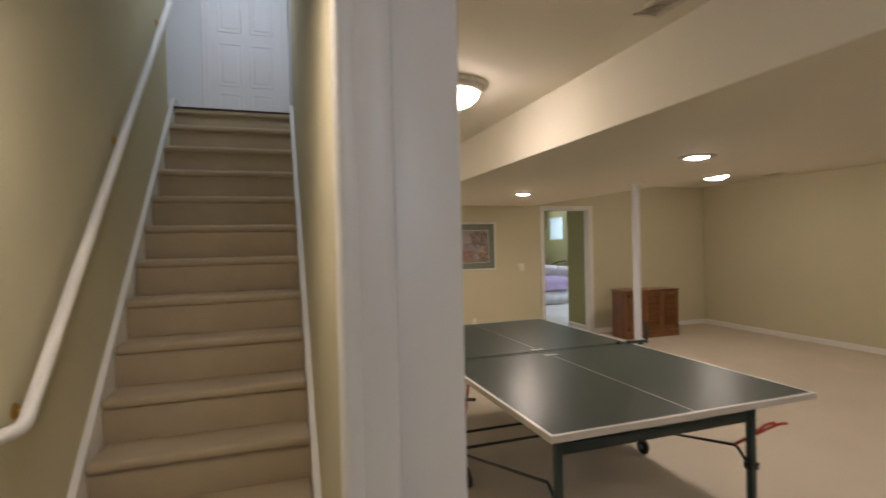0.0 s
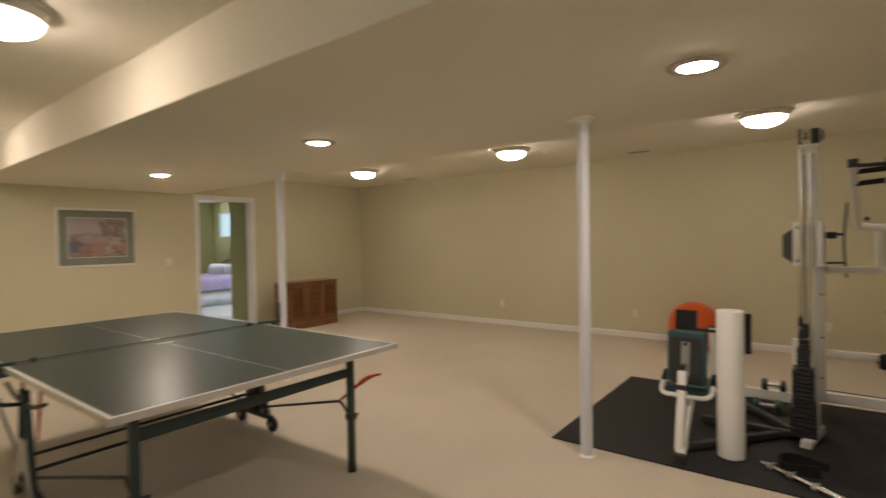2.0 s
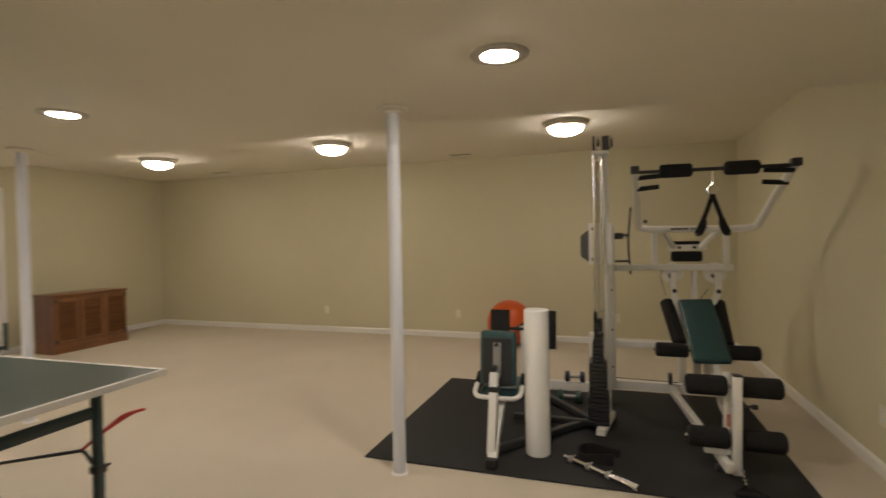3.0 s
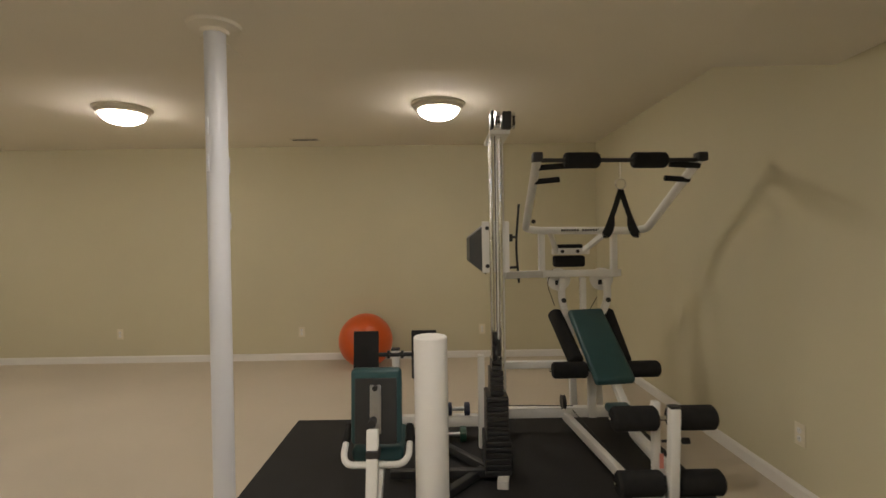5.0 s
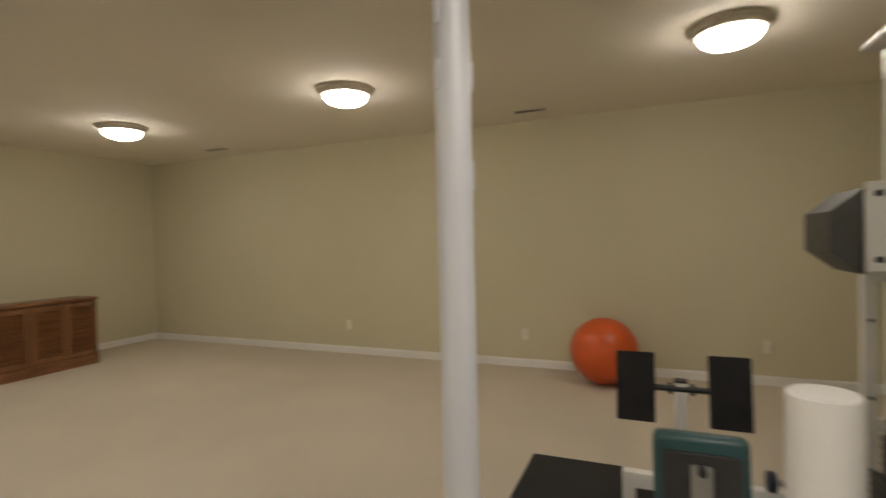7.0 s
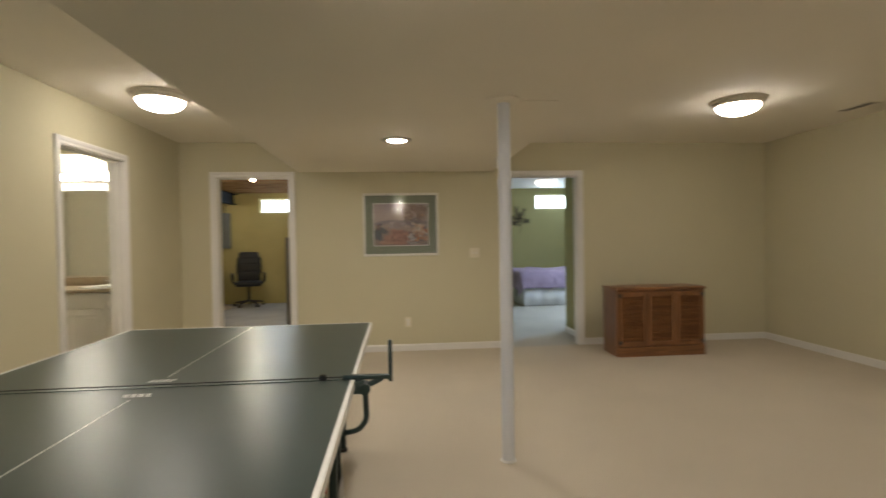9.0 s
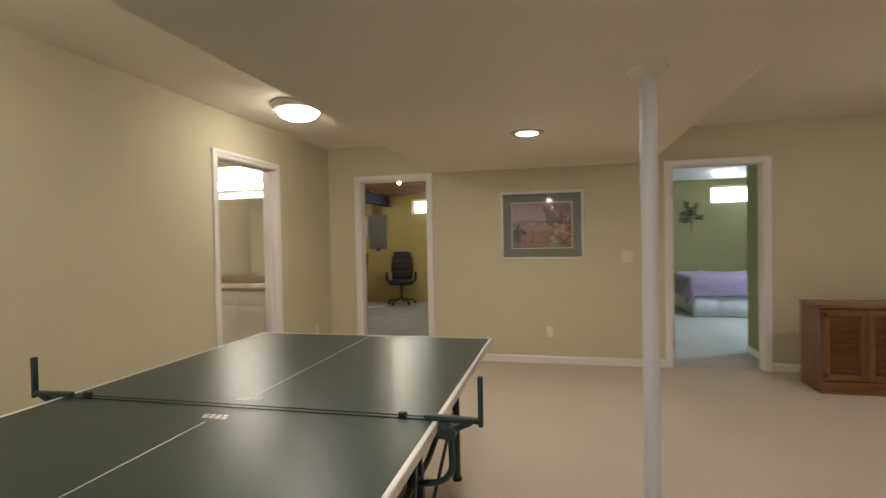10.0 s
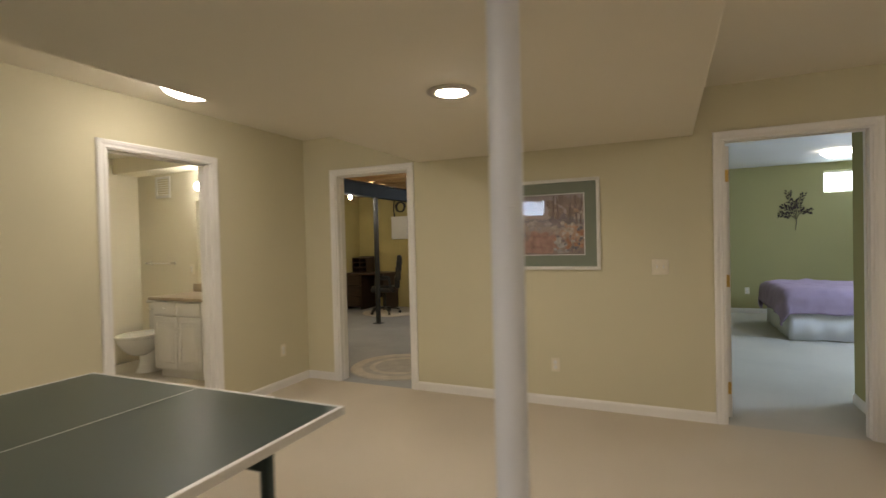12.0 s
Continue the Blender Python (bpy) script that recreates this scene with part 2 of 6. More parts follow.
def slab(bm, axis, p0, p1, a0, a1, z0, z1, holes=()):
    """A wall between p0 and p1 on its axis, from a0 to a1, with holes (h0, h1, bottom, top)."""
    cuts = sorted({a0, a1, *[h for o in holes for h in o[:2]]})
    for c0, c1 in zip(cuts, cuts[1:]):
        mid = (c0 + c1) / 2
        zs = [(z0, z1)]
        for h0, h1, b, t in holes:
            if h0 < mid < h1:
                zs = ([(z0, b)] if b > z0 + 0.001 else []) + ([(t, z1)] if t < z1 - 0.001 else [])
        for s0, s1 in zs:
            if axis == 'y':
                box(bm, c0, c1, p0, p1, s0, s1)
            else:
                box(bm, p0, p1, c0, c1, s0, s1)


# ---- the large structure ----
XE, YS, ZH, ZL = 7.04, -8.72, 2.45, 2.11       # east wall, south wall, high ceiling, dropped ceiling
SX0, SX1 = 1.32, 3.59                          # dropped ceiling from west to east
DL, DR, DB = (0.392, 1.218), (3.777, 4.634), (-1.992, -1.152)   # store, bedroom and bathroom doors
DH = 2.056
SXW, SXE = -1.10, -0.105                        # stair from wall to wall
YEND = -6.10                                   # end of the west wall

bm = bmesh.new()
box(bm, SXW, XE, YS, 0, -0.12, 0)
structure("floor", bm, M_CARPET, "cream low-pile carpet over the basement floor", "floor")
bm = bmesh.new()
slab(bm, 'y', 0, 0.06, -0.17, XE + 0.06, 0, ZH + 0.1, [(*DL, 0, DH), (*DR, 0, DH)])
structure("wall_north", bm, M_WALL, "beige painted wall with two doorways", "wall")
bm = bmesh.new()
slab(bm, 'x', XE, XE + 0.06, YS - 0.1, 0, 0, ZH + 0.1)
structure("wall_east", bm, M_WALL, "long plain beige painted wall", "wall")
bm = bmesh.new()
slab(bm, 'y', YS - 0.25, YS, SXW, XE + 0.06, 0, ZH + 0.1, [(-0.35, 0.55, 1.98, 2.36)])
structure("wall_south", bm, M_WALL, "beige painted wall behind the exercise machine", "wall")
bm = bmesh.new()
slab(bm, 'x', -0.06, 0, YEND, 0, 0, ZH + 0.1, [(*DB, 0, DH)])
structure("wall_west", bm, M_WALL, "beige painted wall with the bathroom doorway", "wall")
bm = bmesh.new()
slab(bm, 'x', SXE, -0.06, YEND, -2.3, 0, 5.2)
structure("wall_stair_inner", bm, M_WALL, "beige painted wall along the stair", "wall")
bm = bmesh.new()
slab(bm, 'x', SXW - 0.1, SXW, YS - 0.25, -2.45, 0, 5.2)
structure("wall_stair_outer", bm, M_WALL, "beige painted wall with the stair handrail", "wall")
bm = bmesh.new()
box(bm, -0.06, SX0, YS, 0, ZH, ZH + 0.1)
box(bm, SX1, XE, YS, 0, ZH, ZH + 0.1)
box(bm, SXW, -0.06, YS, -5.4, ZH, ZH + 0.1)
structure("ceiling", bm, M_CEIL, "warm white painted plasterboard ceiling", "ceiling")
bm = bmesh.new()
rbox(bm, SX0, SX1, YS, -0.001, ZL, ZH + 0.1, 0.006, 2)
structure("ceiling_soffit", bm, M_SOFF, "dropped plasterboard soffit over the steel posts", "ceiling")

# ---- stair ----
YU = -1.45     # wall with the door at the head of the stair
RISE, RUN, STEPS, Y_FOOT = 0.2115, 0.22, 13, -4.99
stair = thing("staircase", (SXW + SXE) / 2, Y_FOOT, 0, "straight stair covered in beige carpet between beige walls", "stairs", kind="structure")
hw = (SXE - SXW) / 2
bm = bmesh.new()
rbox(bm, -hw + 0.03, hw - 0.03, -0.022, RUN + 0.02, -0.050, 0.0, 0.021, 4)
rbox(bm, -hw + 0.03, hw - 0.03, 0.0, 0.04, -RISE - 0.02, -0.02, 0.006, 2)
tread0 = part("stair_step", bm, M_STAIRCARPET, stair)
tread0.location = (0, 0, RISE)
for i in range(1, STEPS):
    t = new("stair_step", tread0.data)
    t.parent = stair
    t.location = (0, i * RUN, (i + 1) * RISE + (0.0024 * i if i < STEPS - 1 else 0))
for s in (-1, 1):
    bm = bmesh.new()
    pts = [(-0.16, 0), (-0.16, 0.10), (STEPS * RUN - 0.16, STEPS * RISE + 0.10), (STEPS * RUN + 0.2, STEPS * RISE + 0.10), (STEPS * RUN + 0.2, STEPS * RISE - 0.25), (0.2, 0)]
    extrude(bm, pts, -0.015, 0.015)
    bmesh.ops.transform(bm, matrix=pose(s * (hw - 0.015), 0, 0, 0, 0, 90), verts=bm.verts[:])
    part("skirt_board", bm, M_TRIM, stair, "white painted skirt board", False)

bm = bmesh.new()
box(bm, SXW, SXE, Y_FOOT + STEPS * RUN - 0.1, YU, STEPS * RISE - 0.25, STEPS * RISE - 0.003)
structure("floor_upstairs", bm, M_STAIRCARPET, "carpeted landing at the head of the stair", "floor")
bm = bmesh.new()
box(bm, SXW + 0.03, SXE - 0.03, Y_FOOT + 12 * RUN - 0.022, Y_FOOT + 12 * RUN + 0.06, STEPS * RISE - 0.004, STEPS * RISE + 0.012)
structure("trim_landing", bm, mat("dark_nosing", (0.06, 0.035, 0.025), 0.4), "dark wooden nosing at the landing edge", "trim")
bm = bmesh.new()
slab(bm, 'y', YU, YU + 0.1, -2.4, SXE + 0.1, STEPS * RISE - 0.003, 5.2, [(-0.90, -0.17, 0, 4.78)])
structure("wall_upstairs", bm, M_WHITEWALL, "white painted wall at the head of the stair", "wall")
bm = bmesh.new()
box(bm, -2.5, SXE + 0.2, -5.5, YU + 0.1, 5.2, 5.3)
structure("ceiling_upstairs", bm, M_WHITEWALL, "white ceiling over the stair", "ceiling")
bm = bmesh.new()
slab(bm, 'y', -5.5, -5.4, SXW - 0.1, SXE + 0.2, ZH, 5.2)
structure("wall_upstairs_south", bm, M_WHITEWALL, "white painted wall over the stair foot", "wall")
bm = bmesh.new()
slab(bm, 'y', -2.55, -2.45, -2.4, SXW - 0.1, STEPS * RISE, 5.2)
structure("wall_upstairs_hall", bm, M_WHITEWALL, "white painted wall of the upstairs hall", "wall")
bm = bmesh.new()
slab(bm, 'x', -2.5, -2.4, -2.55, YU + 0.1, STEPS * RISE, 5.2)
structure("wall_upstairs_west", bm, M_WHITEWALL, "white painted end wall of the upstairs hall", "wall")
bm = bmesh.new()
box(bm, -2.4, SXW, -2.45, YU, STEPS * RISE - 0.1, STEPS * RISE - 0.003)
structure("floor_hall_upstairs", bm, M_STAIRCARPET, "carpeted upstairs hall floor", "floor")
bm = bmesh.new()
slab(bm, 'x', SXE, SXE + 0.1, -2.3, YU, STEPS * RISE, 5.2)
structure("wall_upstairs_east", bm, M_WHITEWALL, "white painted wall beside the landing", "wall")


def casing(name, x0, x1, h, z0, m, group=""):
    """White mitred casing round a doorway in local x and z, on the side of local -y, and the jambs behind it."""
    ob = thing(name, 0, 0, 0, "white painted moulded door casing", "door frame", kind="structure")
    ob.matrix_world = m
    w = 0.06
    prof = [(0, 0), (0, -0.012), (0.008, -0.016), (0.022, -0.014), (0.036, -0.019), (0.052, -0.021), (w, -0.017), (w, 0)]
    for side in ("left", "right", "head"):
        bm = bmesh.new()
        ring = []
        for u, y in prof:
            if side == "left":
                ring.append(((x0 - u, y, z0), (x0 - u, y, h + u)))
            elif side == "right":
                ring.append(((x1 + u, y, z0), (x1 + u, y, h + u)))
            else:
                ring.append(((x0 - u, y, h + u), (x1 + u, y, h + u)))
        a = [bm.verts.new(p[0]) for p in ring]
        b = [bm.verts.new(p[1]) for p in ring]
        for i in range(len(a)):
            j = (i + 1) % len(a)
            bm.faces.new((a[i], a[j], b[j], b[i]))
        bm.faces.new(a)
        bm.faces.new(b)
        part("casing_" + ("side" if side != "head" else "head"), bm, M_TRIM, ob, "", False)
    for k, (a0, a1, b0, b1) in enumerate(((x0 - 0.004, x0 + 0.016, z0, h), (x1 - 0.016, x1 + 0.004, z0, h), (x0 + 0.016, x1 - 0.016, h - 0.006, h + 0.004))):
        bm = bmesh.new()
        box(bm, a0, a1, -0.003, 0.125, b0, b1)
        if k < 2:
            s = 0.016 if k == 0 else -0.01
            box(bm, a0 + s, a0 + s + 0.01, 0.05, 0.085, b0, b1 - 0.016)
        else:
            box(bm, a0, a1, 0.05, 0.085, b0 - 0.01, b0)
        part("jamb", bm, M_TRIM, ob, "", False)
    return ob


casing("door_frame_store", *DL, DH, 0, Matrix.Identity(4))
casing("door_frame_bedroom", *DR, DH, 0, Matrix.Identity(4))
casing("door_frame_bathroom", DB[0], DB[1], DH, 0, pose(0, 0, 0, 0, 0, 90))
casing("door_frame_upstairs", -0.90, -0.17, 4.78, STEPS * RISE, pose(0, YU, 0))

def panel_door(name, w, h, m, label):
    d = thing(name, 0, 0, 0, label, "door", kind="structure")
    d.matrix_world = m
    bm = bmesh.new()
    rbox(bm, 0, w, 0, 0.035, 0, h, 0.002, 1)
    part("leaf", bm, M_TRIM, d)
    cw = (w - 0.30) / 2
    for i in range(2):
        x0 = 0.10 + i * (cw + 0.10)
        for z0, z1 in ((0.17, 0.40), (0.50, 0.92), (1.06, 1.86)):
            bm = bmesh.new()
            for a in ((x0, x0 + cw, z0 - 0.012, z0), (x0, x0 + cw, z1, z1 + 0.012), (x0 - 0.012, x0, z0 - 0.012, z1 + 0.012), (x0 + cw, x0 + cw + 0.012, z0 - 0.012, z1 + 0.012)):
                rbox(bm, a[0], a[1], -0.007, 0.004, a[2], a[3], 0.004, 2)
            rbox(bm, x0 + 0.03, x0 + cw - 0.03, -0.005, 0.004, z0 + 0.03, z1 - 0.03, 0.004, 1)
            part("door_panel", bm, M_TRIM, d)
    return d


panel_door("door_upstairs", 0.726, 2.02, pose(-0.898, YU + 0.03, STEPS * RISE + 0.008), "closed white six-panel door at the head of the stair")

bedroom_door = panel_door("door_bedroom", 0.785, 2.02, pose(DR[0] + 0.056, 0.134, 0.012, 0, 0, 90), "white six-panel door standing wide open into the bedroom")
M_BRASS = mat("brass", (0.62, 0.42, 0.14), 0.3, metal=1.0, bump=0)
for zz in (0.22, 1.02, 1.80):
    bm = bmesh.new()
    rbox(bm, -0.004, 0.0005, 0.004, 0.032, zz - 0.045, zz + 0.045, 0.0015, 1)
    rod(bm, (-0.006, 0.036, zz - 0.045), (-0.006, 0.036, zz + 0.045), 0.006, 10)
    part("hinge", bm, M_BRASS, bedroom_door, "brass hinge")

# end of the west wall: flat white board with a moulded casing on the stair side
post = thing("wall_end_casing", 0, YEND, 0, "white painted boxed wall end with moulded casing beside the stair", "door frame", kind="structure")
bm = bmesh.new()
rbox(bm, -0.043, 0.095, -0.02, 0.10, 0, ZH, 0.003, 2)
part("end_board", bm, M_TRIM, post)
bm = bmesh.new()
prof = [(-0.150, 0.05), (-0.150, -0.012), (-0.147, -0.018), (-0.141, -0.021), (-0.121, -0.023), (-0.114, -0.020), (-0.107, -0.023), (-0.070, -0.028), (-0.052, -0.029), (-0.046, -0.026), (-0.043, -0.019), (-0.043, 0.05)]
lo, hi = [bm.verts.new((x, y, 0)) for x, y in prof], [bm.verts.new((x, y, ZH)) for x, y in prof]
bm.faces.new(lo)
bm.faces.new(hi[::-1])
for i in range(len(prof)):
    j = (i + 1) % len(prof)
    bm.faces.new((lo[i], lo[j], hi[j], hi[i]))
part("casing_side", bm, M_TRIM, post)

# handrail on the outer stair wall
rail = thing("handrail", SXW, -5.2, 0.95, "white painted round stair handrail on wall brackets", "handrail")
bm = bmesh.new()
p0, p1 = Vector((0.065, 0.04, 0.055)), Vector((0.065, 2.58, 2.565))
bend(bm, arc([(0.004, 0.02, 0.035), p0, p1], 0.045, 7), 0.023, 16)
part("rail", bm, M_WHITE, rail)
for s in (0.10, 1.25, 2.4):
    bm = bmesh.new()
    c = p0 + (p1 - p0) * (s / 2.57)
    bend(bm, arc([(0.006, c.y, c.z - 0.07), (0.055, c.y, c.z - 0.07), (0.065, c.y, c.z - 0.02)], 0.03, 4), 0.007, 8)
    lathe(bm, [(0.028, 0), (0.028, 0.005), (0.015, 0.009)], 16, pose(0, c.y, c.z - 0.07, 0, 90, 0))
    part("bracket", bm, M_BRASS, rail, "brass wall bracket")

# ---- baseboards ----


def baseboard(name, x0, y0, x1, y1, nx, ny):
    """A board along a wall whose room lies towards (nx, ny)."""
    bm = bmesh.new()
    prof = [(0, 0), (0.013, 0), (0.013, 0.062), (0.009, 0.072), (0.004, 0.08), (0, 0.08)]
    a = [bm.verts.new((x0 + nx * d, y0 + ny * d, z)) for d, z in prof]
    b = [bm.verts.new((x1 + nx * d, y1 + ny * d, z)) for d, z in prof]
    for i in range(len(a)):
        j = (i + 1) % len(a)
        bm.faces.new((a[i], a[j], b[j], b[i]))
    bm.faces.new(a)
    bm.faces.new(b)
    return structure(name, bm, M_TRIM, "low white painted baseboard", "baseboard")


baseboard("baseboard_1", 0, -0.001, DL[0] - 0.061, -0.001, 0, -1)
baseboard("baseboard_2", DL[1] + 0.061, -0.001, DR[0] - 0.061, -0.001, 0, -1)
baseboard("baseboard_3", DR[1] + 0.061, -0.001, XE, -0.001, 0, -1)
baseboard("baseboard_4", XE - 0.001, YS, XE - 0.001, -0.014, -1, 0)
baseboard("baseboard_5", SXW + 0.1, YS + 0.001, XE - 0.014, YS + 0.001, 0, 1)
baseboard("baseboard_6", 0.001, DB[1] + 0.061, 0.001, -0.014, 1, 0)
baseboard("baseboard_7", 0.001, YEND + 0.07, 0.001, DB[0] - 0.061, 1, 0)

# ---- steel posts ----


def steel_post(x, y):
    p = thing("steel_post", x, y, 0, "white enamelled round steel support post from carpet to soffit", "post", "steel posts")
    bm = bmesh.new()
    lathe(bm, [(0.037, 0), (0.037, ZL - 0.012)], 40)
    part("shaft", bm, M_POLE, p)
    bm = bmesh.new()
    lathe(bm, [(0.045, ZL - 0.03), (0.048, ZL - 0.02), (0.088, ZL - 0.012), (0.092, ZL - 0.001)], 40)
    part("cap_flange", bm, M_SOFF, p)
    bm = bmesh.new()
    lathe(bm, [(0.044, 0), (0.048, 0.004), (0.041, 0.012)], 40)
    part("foot_ring", bm, M_WHITE, p)
    for z, a in ((1.42, -60), (1.62, 150), (1.62, -60), (1.75, 150)):
        bm = bmesh.new()
        rbox(bm, 0.036, 0.041, -0.008, 0.008, z - 0.03, z + 0.03, 0.002, 1, pose(0, 0, 0, 0, 0, a))
        part("pin_cover", bm, M_POLE, p)
    return p


post_a = steel_post(3.082, -3.02)
copy_thing(post_a, pose(3.10, -6.13, 0))
bm = bmesh.new()
for y in (-3.018, -6.13):
    rbox(bm, 3.2, 3.42, y + 0.02, y + 0.10, ZL - 0.004, ZL + 0.002, 0.002, 1)
structure("trim_post_plate", bm, M_SOFF, "painted-over plate on the soffit beside the posts", "trim")

# ---- ceiling lamps ----


def bowl_lamp(x, y):
    l = thing("ceiling_lamp", x, y, ZH, "flush ceiling lamp with frosted glass bowl and pale stepped rim, lit", "lamp", "bowl ceiling lamps")
    bm = bmesh.new()
    lathe(bm, [(0.218, 0), (0.218, -0.010), (0.211, -0.016), (0.198, -0.019), (0.193, -0.036), (0.182, -0.047), (0.166, -0.049)], 48)
    part("rim", bm, M_RIM, l)
    bm = bmesh.new()
    prof = [(0.165 * math.cos(a), -0.048 - 0.082 * math.sin(a)) for a in [i * math.pi / 2 / 9 for i in range(9)]]
    lathe(bm, prof, 40)
    part("glass_bowl", bm, M_GLOW, l, "lit frosted glass bowl")
    return l


def can_lamp(x, y):
    l = thing("recessed_lamp", x, y, ZL, "small round recessed ceiling lamp with white trim ring, lit", "lamp", "recessed ceiling lamps")
    bm = bmesh.new()
    lathe(bm, [(0.073, -0.001), (0.122, -0.001), (0.122, -0.004), (0.115, -0.008), (0.084, -0.011), (0.077, -0.011), (0.074, -0.006)], 44, cap=False)
    part("trim_ring", bm, M_CANRING, l)
    bm = bmesh.new()
    prof = [(0.072 * math.cos(a), -0.003 - 0.018 * math.sin(a)) for a in [i * math.pi / 2 / 6 for i in range(6)]]
    lathe(bm, prof, 32)
    part("lens", bm, M_GLOWLOW, l, "lit frosted lens")
    return l


b0 = bowl_lamp(5.37, -1.84)
# the last one, by the stair foot, is unseen: added to light stair and wall
for x, y in ((5.37, -4.37), (5.36, -6.92), (0.66, -1.86), (0.69, -4.38), (-0.60, -5.80)):
    copy_thing(b0, pose(x, y, ZH))
c0 = can_lamp(2.46, -1.85)
for x, y in ((2.48, -4.37), (2.50, -6.88)):
    copy_thing(c0, pose(x, y, ZL))


def ceiling_vent(x, y, w, d, z, back=None):
    v = thing("ceiling_vent", x, y, z, "painted metal ceiling air vent with slats", "vent", "ceiling vents")
    bm = bmesh.new()
    for a in ((-w / 2, w / 2, -d / 2, -d / 2 + 0.018), (-w / 2, w / 2, d / 2 - 0.018, d / 2), (-w / 2, -w / 2 + 0.018, -d / 2, d / 2), (w / 2 - 0.018, w / 2, -d / 2, d / 2)):
        rbox(bm, *a, -0.006, -0.0005, 0.0015, 1)
    part("frame", bm, M_RIM, v)
    bm = bmesh.new()
    box(bm, -w / 2 + 0.015, w / 2 - 0.015, -d / 2 + 0.015, d / 2 - 0.015, -0.002, -0.0006)
    part("backing", bm, back or M_BLACK, v)
    n = int((d - 0.03) / 0.016)
    for i in range(n):
        bm = bmesh.new()
        y0 = -d / 2 + 0.02 + i * 0.016
        box(bm, -w / 2 + 0.018, 0.02, -0.005, 0.005, -0.0006, 0.0006, pose(0, y0 + 0.006, -0.0045, 35, 0, 0))
        part("slat", bm, M_RIM, v, "", False)
    return v


ceiling_vent(6.66, -5.49, 0.12, 0.30, ZH)
ceiling_vent(6.64, -1.67, 0.12, 0.30, ZH)
ceiling_vent(1.16, -5.56, 0.12, 0.28, ZH, M_RIM)

# ---- outlets and switches ----


def wall_plate(x, y, z, rz, label, category, kind_="outlet"):
    """A plate on a wall that faces local -y."""
    o = thing("wall_" + kind_, x, y, z, label, category, "wall outlets" if kind_ == "outlet" else "", rz)
    bm = bmesh.new()
    w = 0.036 if kind_ == "outlet" else 0.06
    rbox(bm, -w, w, -0.006, -0.0005, -0.058, 0.058, 0.003, 2)
    part("plate", bm, M_OUTLET, o)
    if kind_ == "outlet":
        for s in (-0.02, 0.02):
            bm = bmesh.new()
            lathe(bm, [(0.016, 0), (0.016, 0.003), (0.014, 0.004)], 20, pose(0, -0.006, s, 90, 0, 0))
            part("socket", bm, M_WHITE, o)
            bm = bmesh.new()
            for a in (-0.006, 0.006):
                box(bm, a - 0.001, a + 0.001, -0.0106, -0.010, s - 0.001, s + 0.007)
            rod(bm, (0, -0.0106, s - 0.008), (0, -0.0098, s - 0.008), 0.0022, 8)
            part("slots", bm, M_BLACK, o, "dark plug slots", False)
    else:
        for s in (-0.023, 0.023):
            bm = bmesh.new()
            rbox(bm, s - 0.005, s + 0.005, -0.014, -0.005, -0.012, 0.012, 0.002, 1)
            part("toggle", bm, M_WHITE, o)
    return o


LBL = "ivory plastic wall outlet low on the beige wall"
wall_plate(XE, -3.23, 0.33, -90, LBL, "outlet")
wall_plate(XE, -5.31, 0.325, -90, LBL, "outlet")
wall_plate(XE, -7.385, 0.325, -90, LBL, "outlet")
wall_plate(2.553, 0, 0.338, 0, LBL, "outlet")
wall_plate(0, -0.376, 0.36, 90, LBL, "outlet")
wall_plate(3.81, YS, 0.335, 180, LBL, "outlet")
wall_plate(3.358, 0, 1.144, 0, "ivory double light switch on the beige wall", "light switch", "switch")

# ---- framed picture ----
PX0, PX1, PZ0, PZ1 = 2.046, 2.930, 1.122, 1.860
M_MATBOARD = mat("sage_mat_board", (0.20, 0.23, 0.18), 0.8, var=0.04, scale=10, bump=0.05)
M_PFRAME = mat("silver_white_frame", (0.70, 0.68, 0.63), 0.35, var=0.05, scale=12, bump=0.05)


def art_material():
    """Washed garden painting: pale sky, blue hill line, red path, blossoms."""
    m = bpy.data.materials.new("garden_print")
    m.use_nodes = True
    N, L = m.node_tree.nodes, m.node_tree.links
    b = N["Principled BSDF"]
    b.inputs["Roughness"].default_value = 0.6
    tc = N.new("ShaderNodeTexCoord")
    sp = N.new("ShaderNodeSeparateXYZ")
    L.new(tc.outputs["Object"], sp.inputs[0])
    ns = N.new("ShaderNodeTexNoise")
    ns.inputs["Scale"].default_value, ns.inputs["Detail"].default_value = 9, 5
    L.new(tc.outputs["Object"], ns.inputs["Vector"])
    ad = N.new("ShaderNodeMath")
    ad.operation = 'MULTIPLY_ADD'
    ad.inputs[1].default_value = 0.16
    L.new(ns.outputs[0], ad.inputs[0])
    L.new(sp.outputs["Z"], ad.inputs[2])
    cr = N.new("ShaderNodeValToRGB")
    e = cr.color_ramp.elements
    e[0].position, e[0].color = 0.0, (0.24, 0.185, 0.175, 1)
    e[1].position, e[1].color = 1.0, (0.32, 0.27, 0.29, 1)
    for p, c in ((0.28, (0.30, 0.215, 0.20)), (0.42, (0.36, 0.30, 0.27)), (0.52, (0.24, 0.22, 0.26)), (0.57, (0.42, 0.35, 0.33)), (0.75, (0.42, 0.35, 0.36))):
        q = e.new(p)
        q.color = (*c, 1)
    mr = N.new("ShaderNodeMapRange")
    mr.inputs["From Min"].default_value, mr.inputs["From Max"].default_value = -0.16, 0.36
    L.new(ad.outputs[0], mr.inputs[0])
    L.new(mr.outputs[0], cr.inputs[0])
    L.new(cr.outputs[0], b.inputs["Base Color"])
    return m


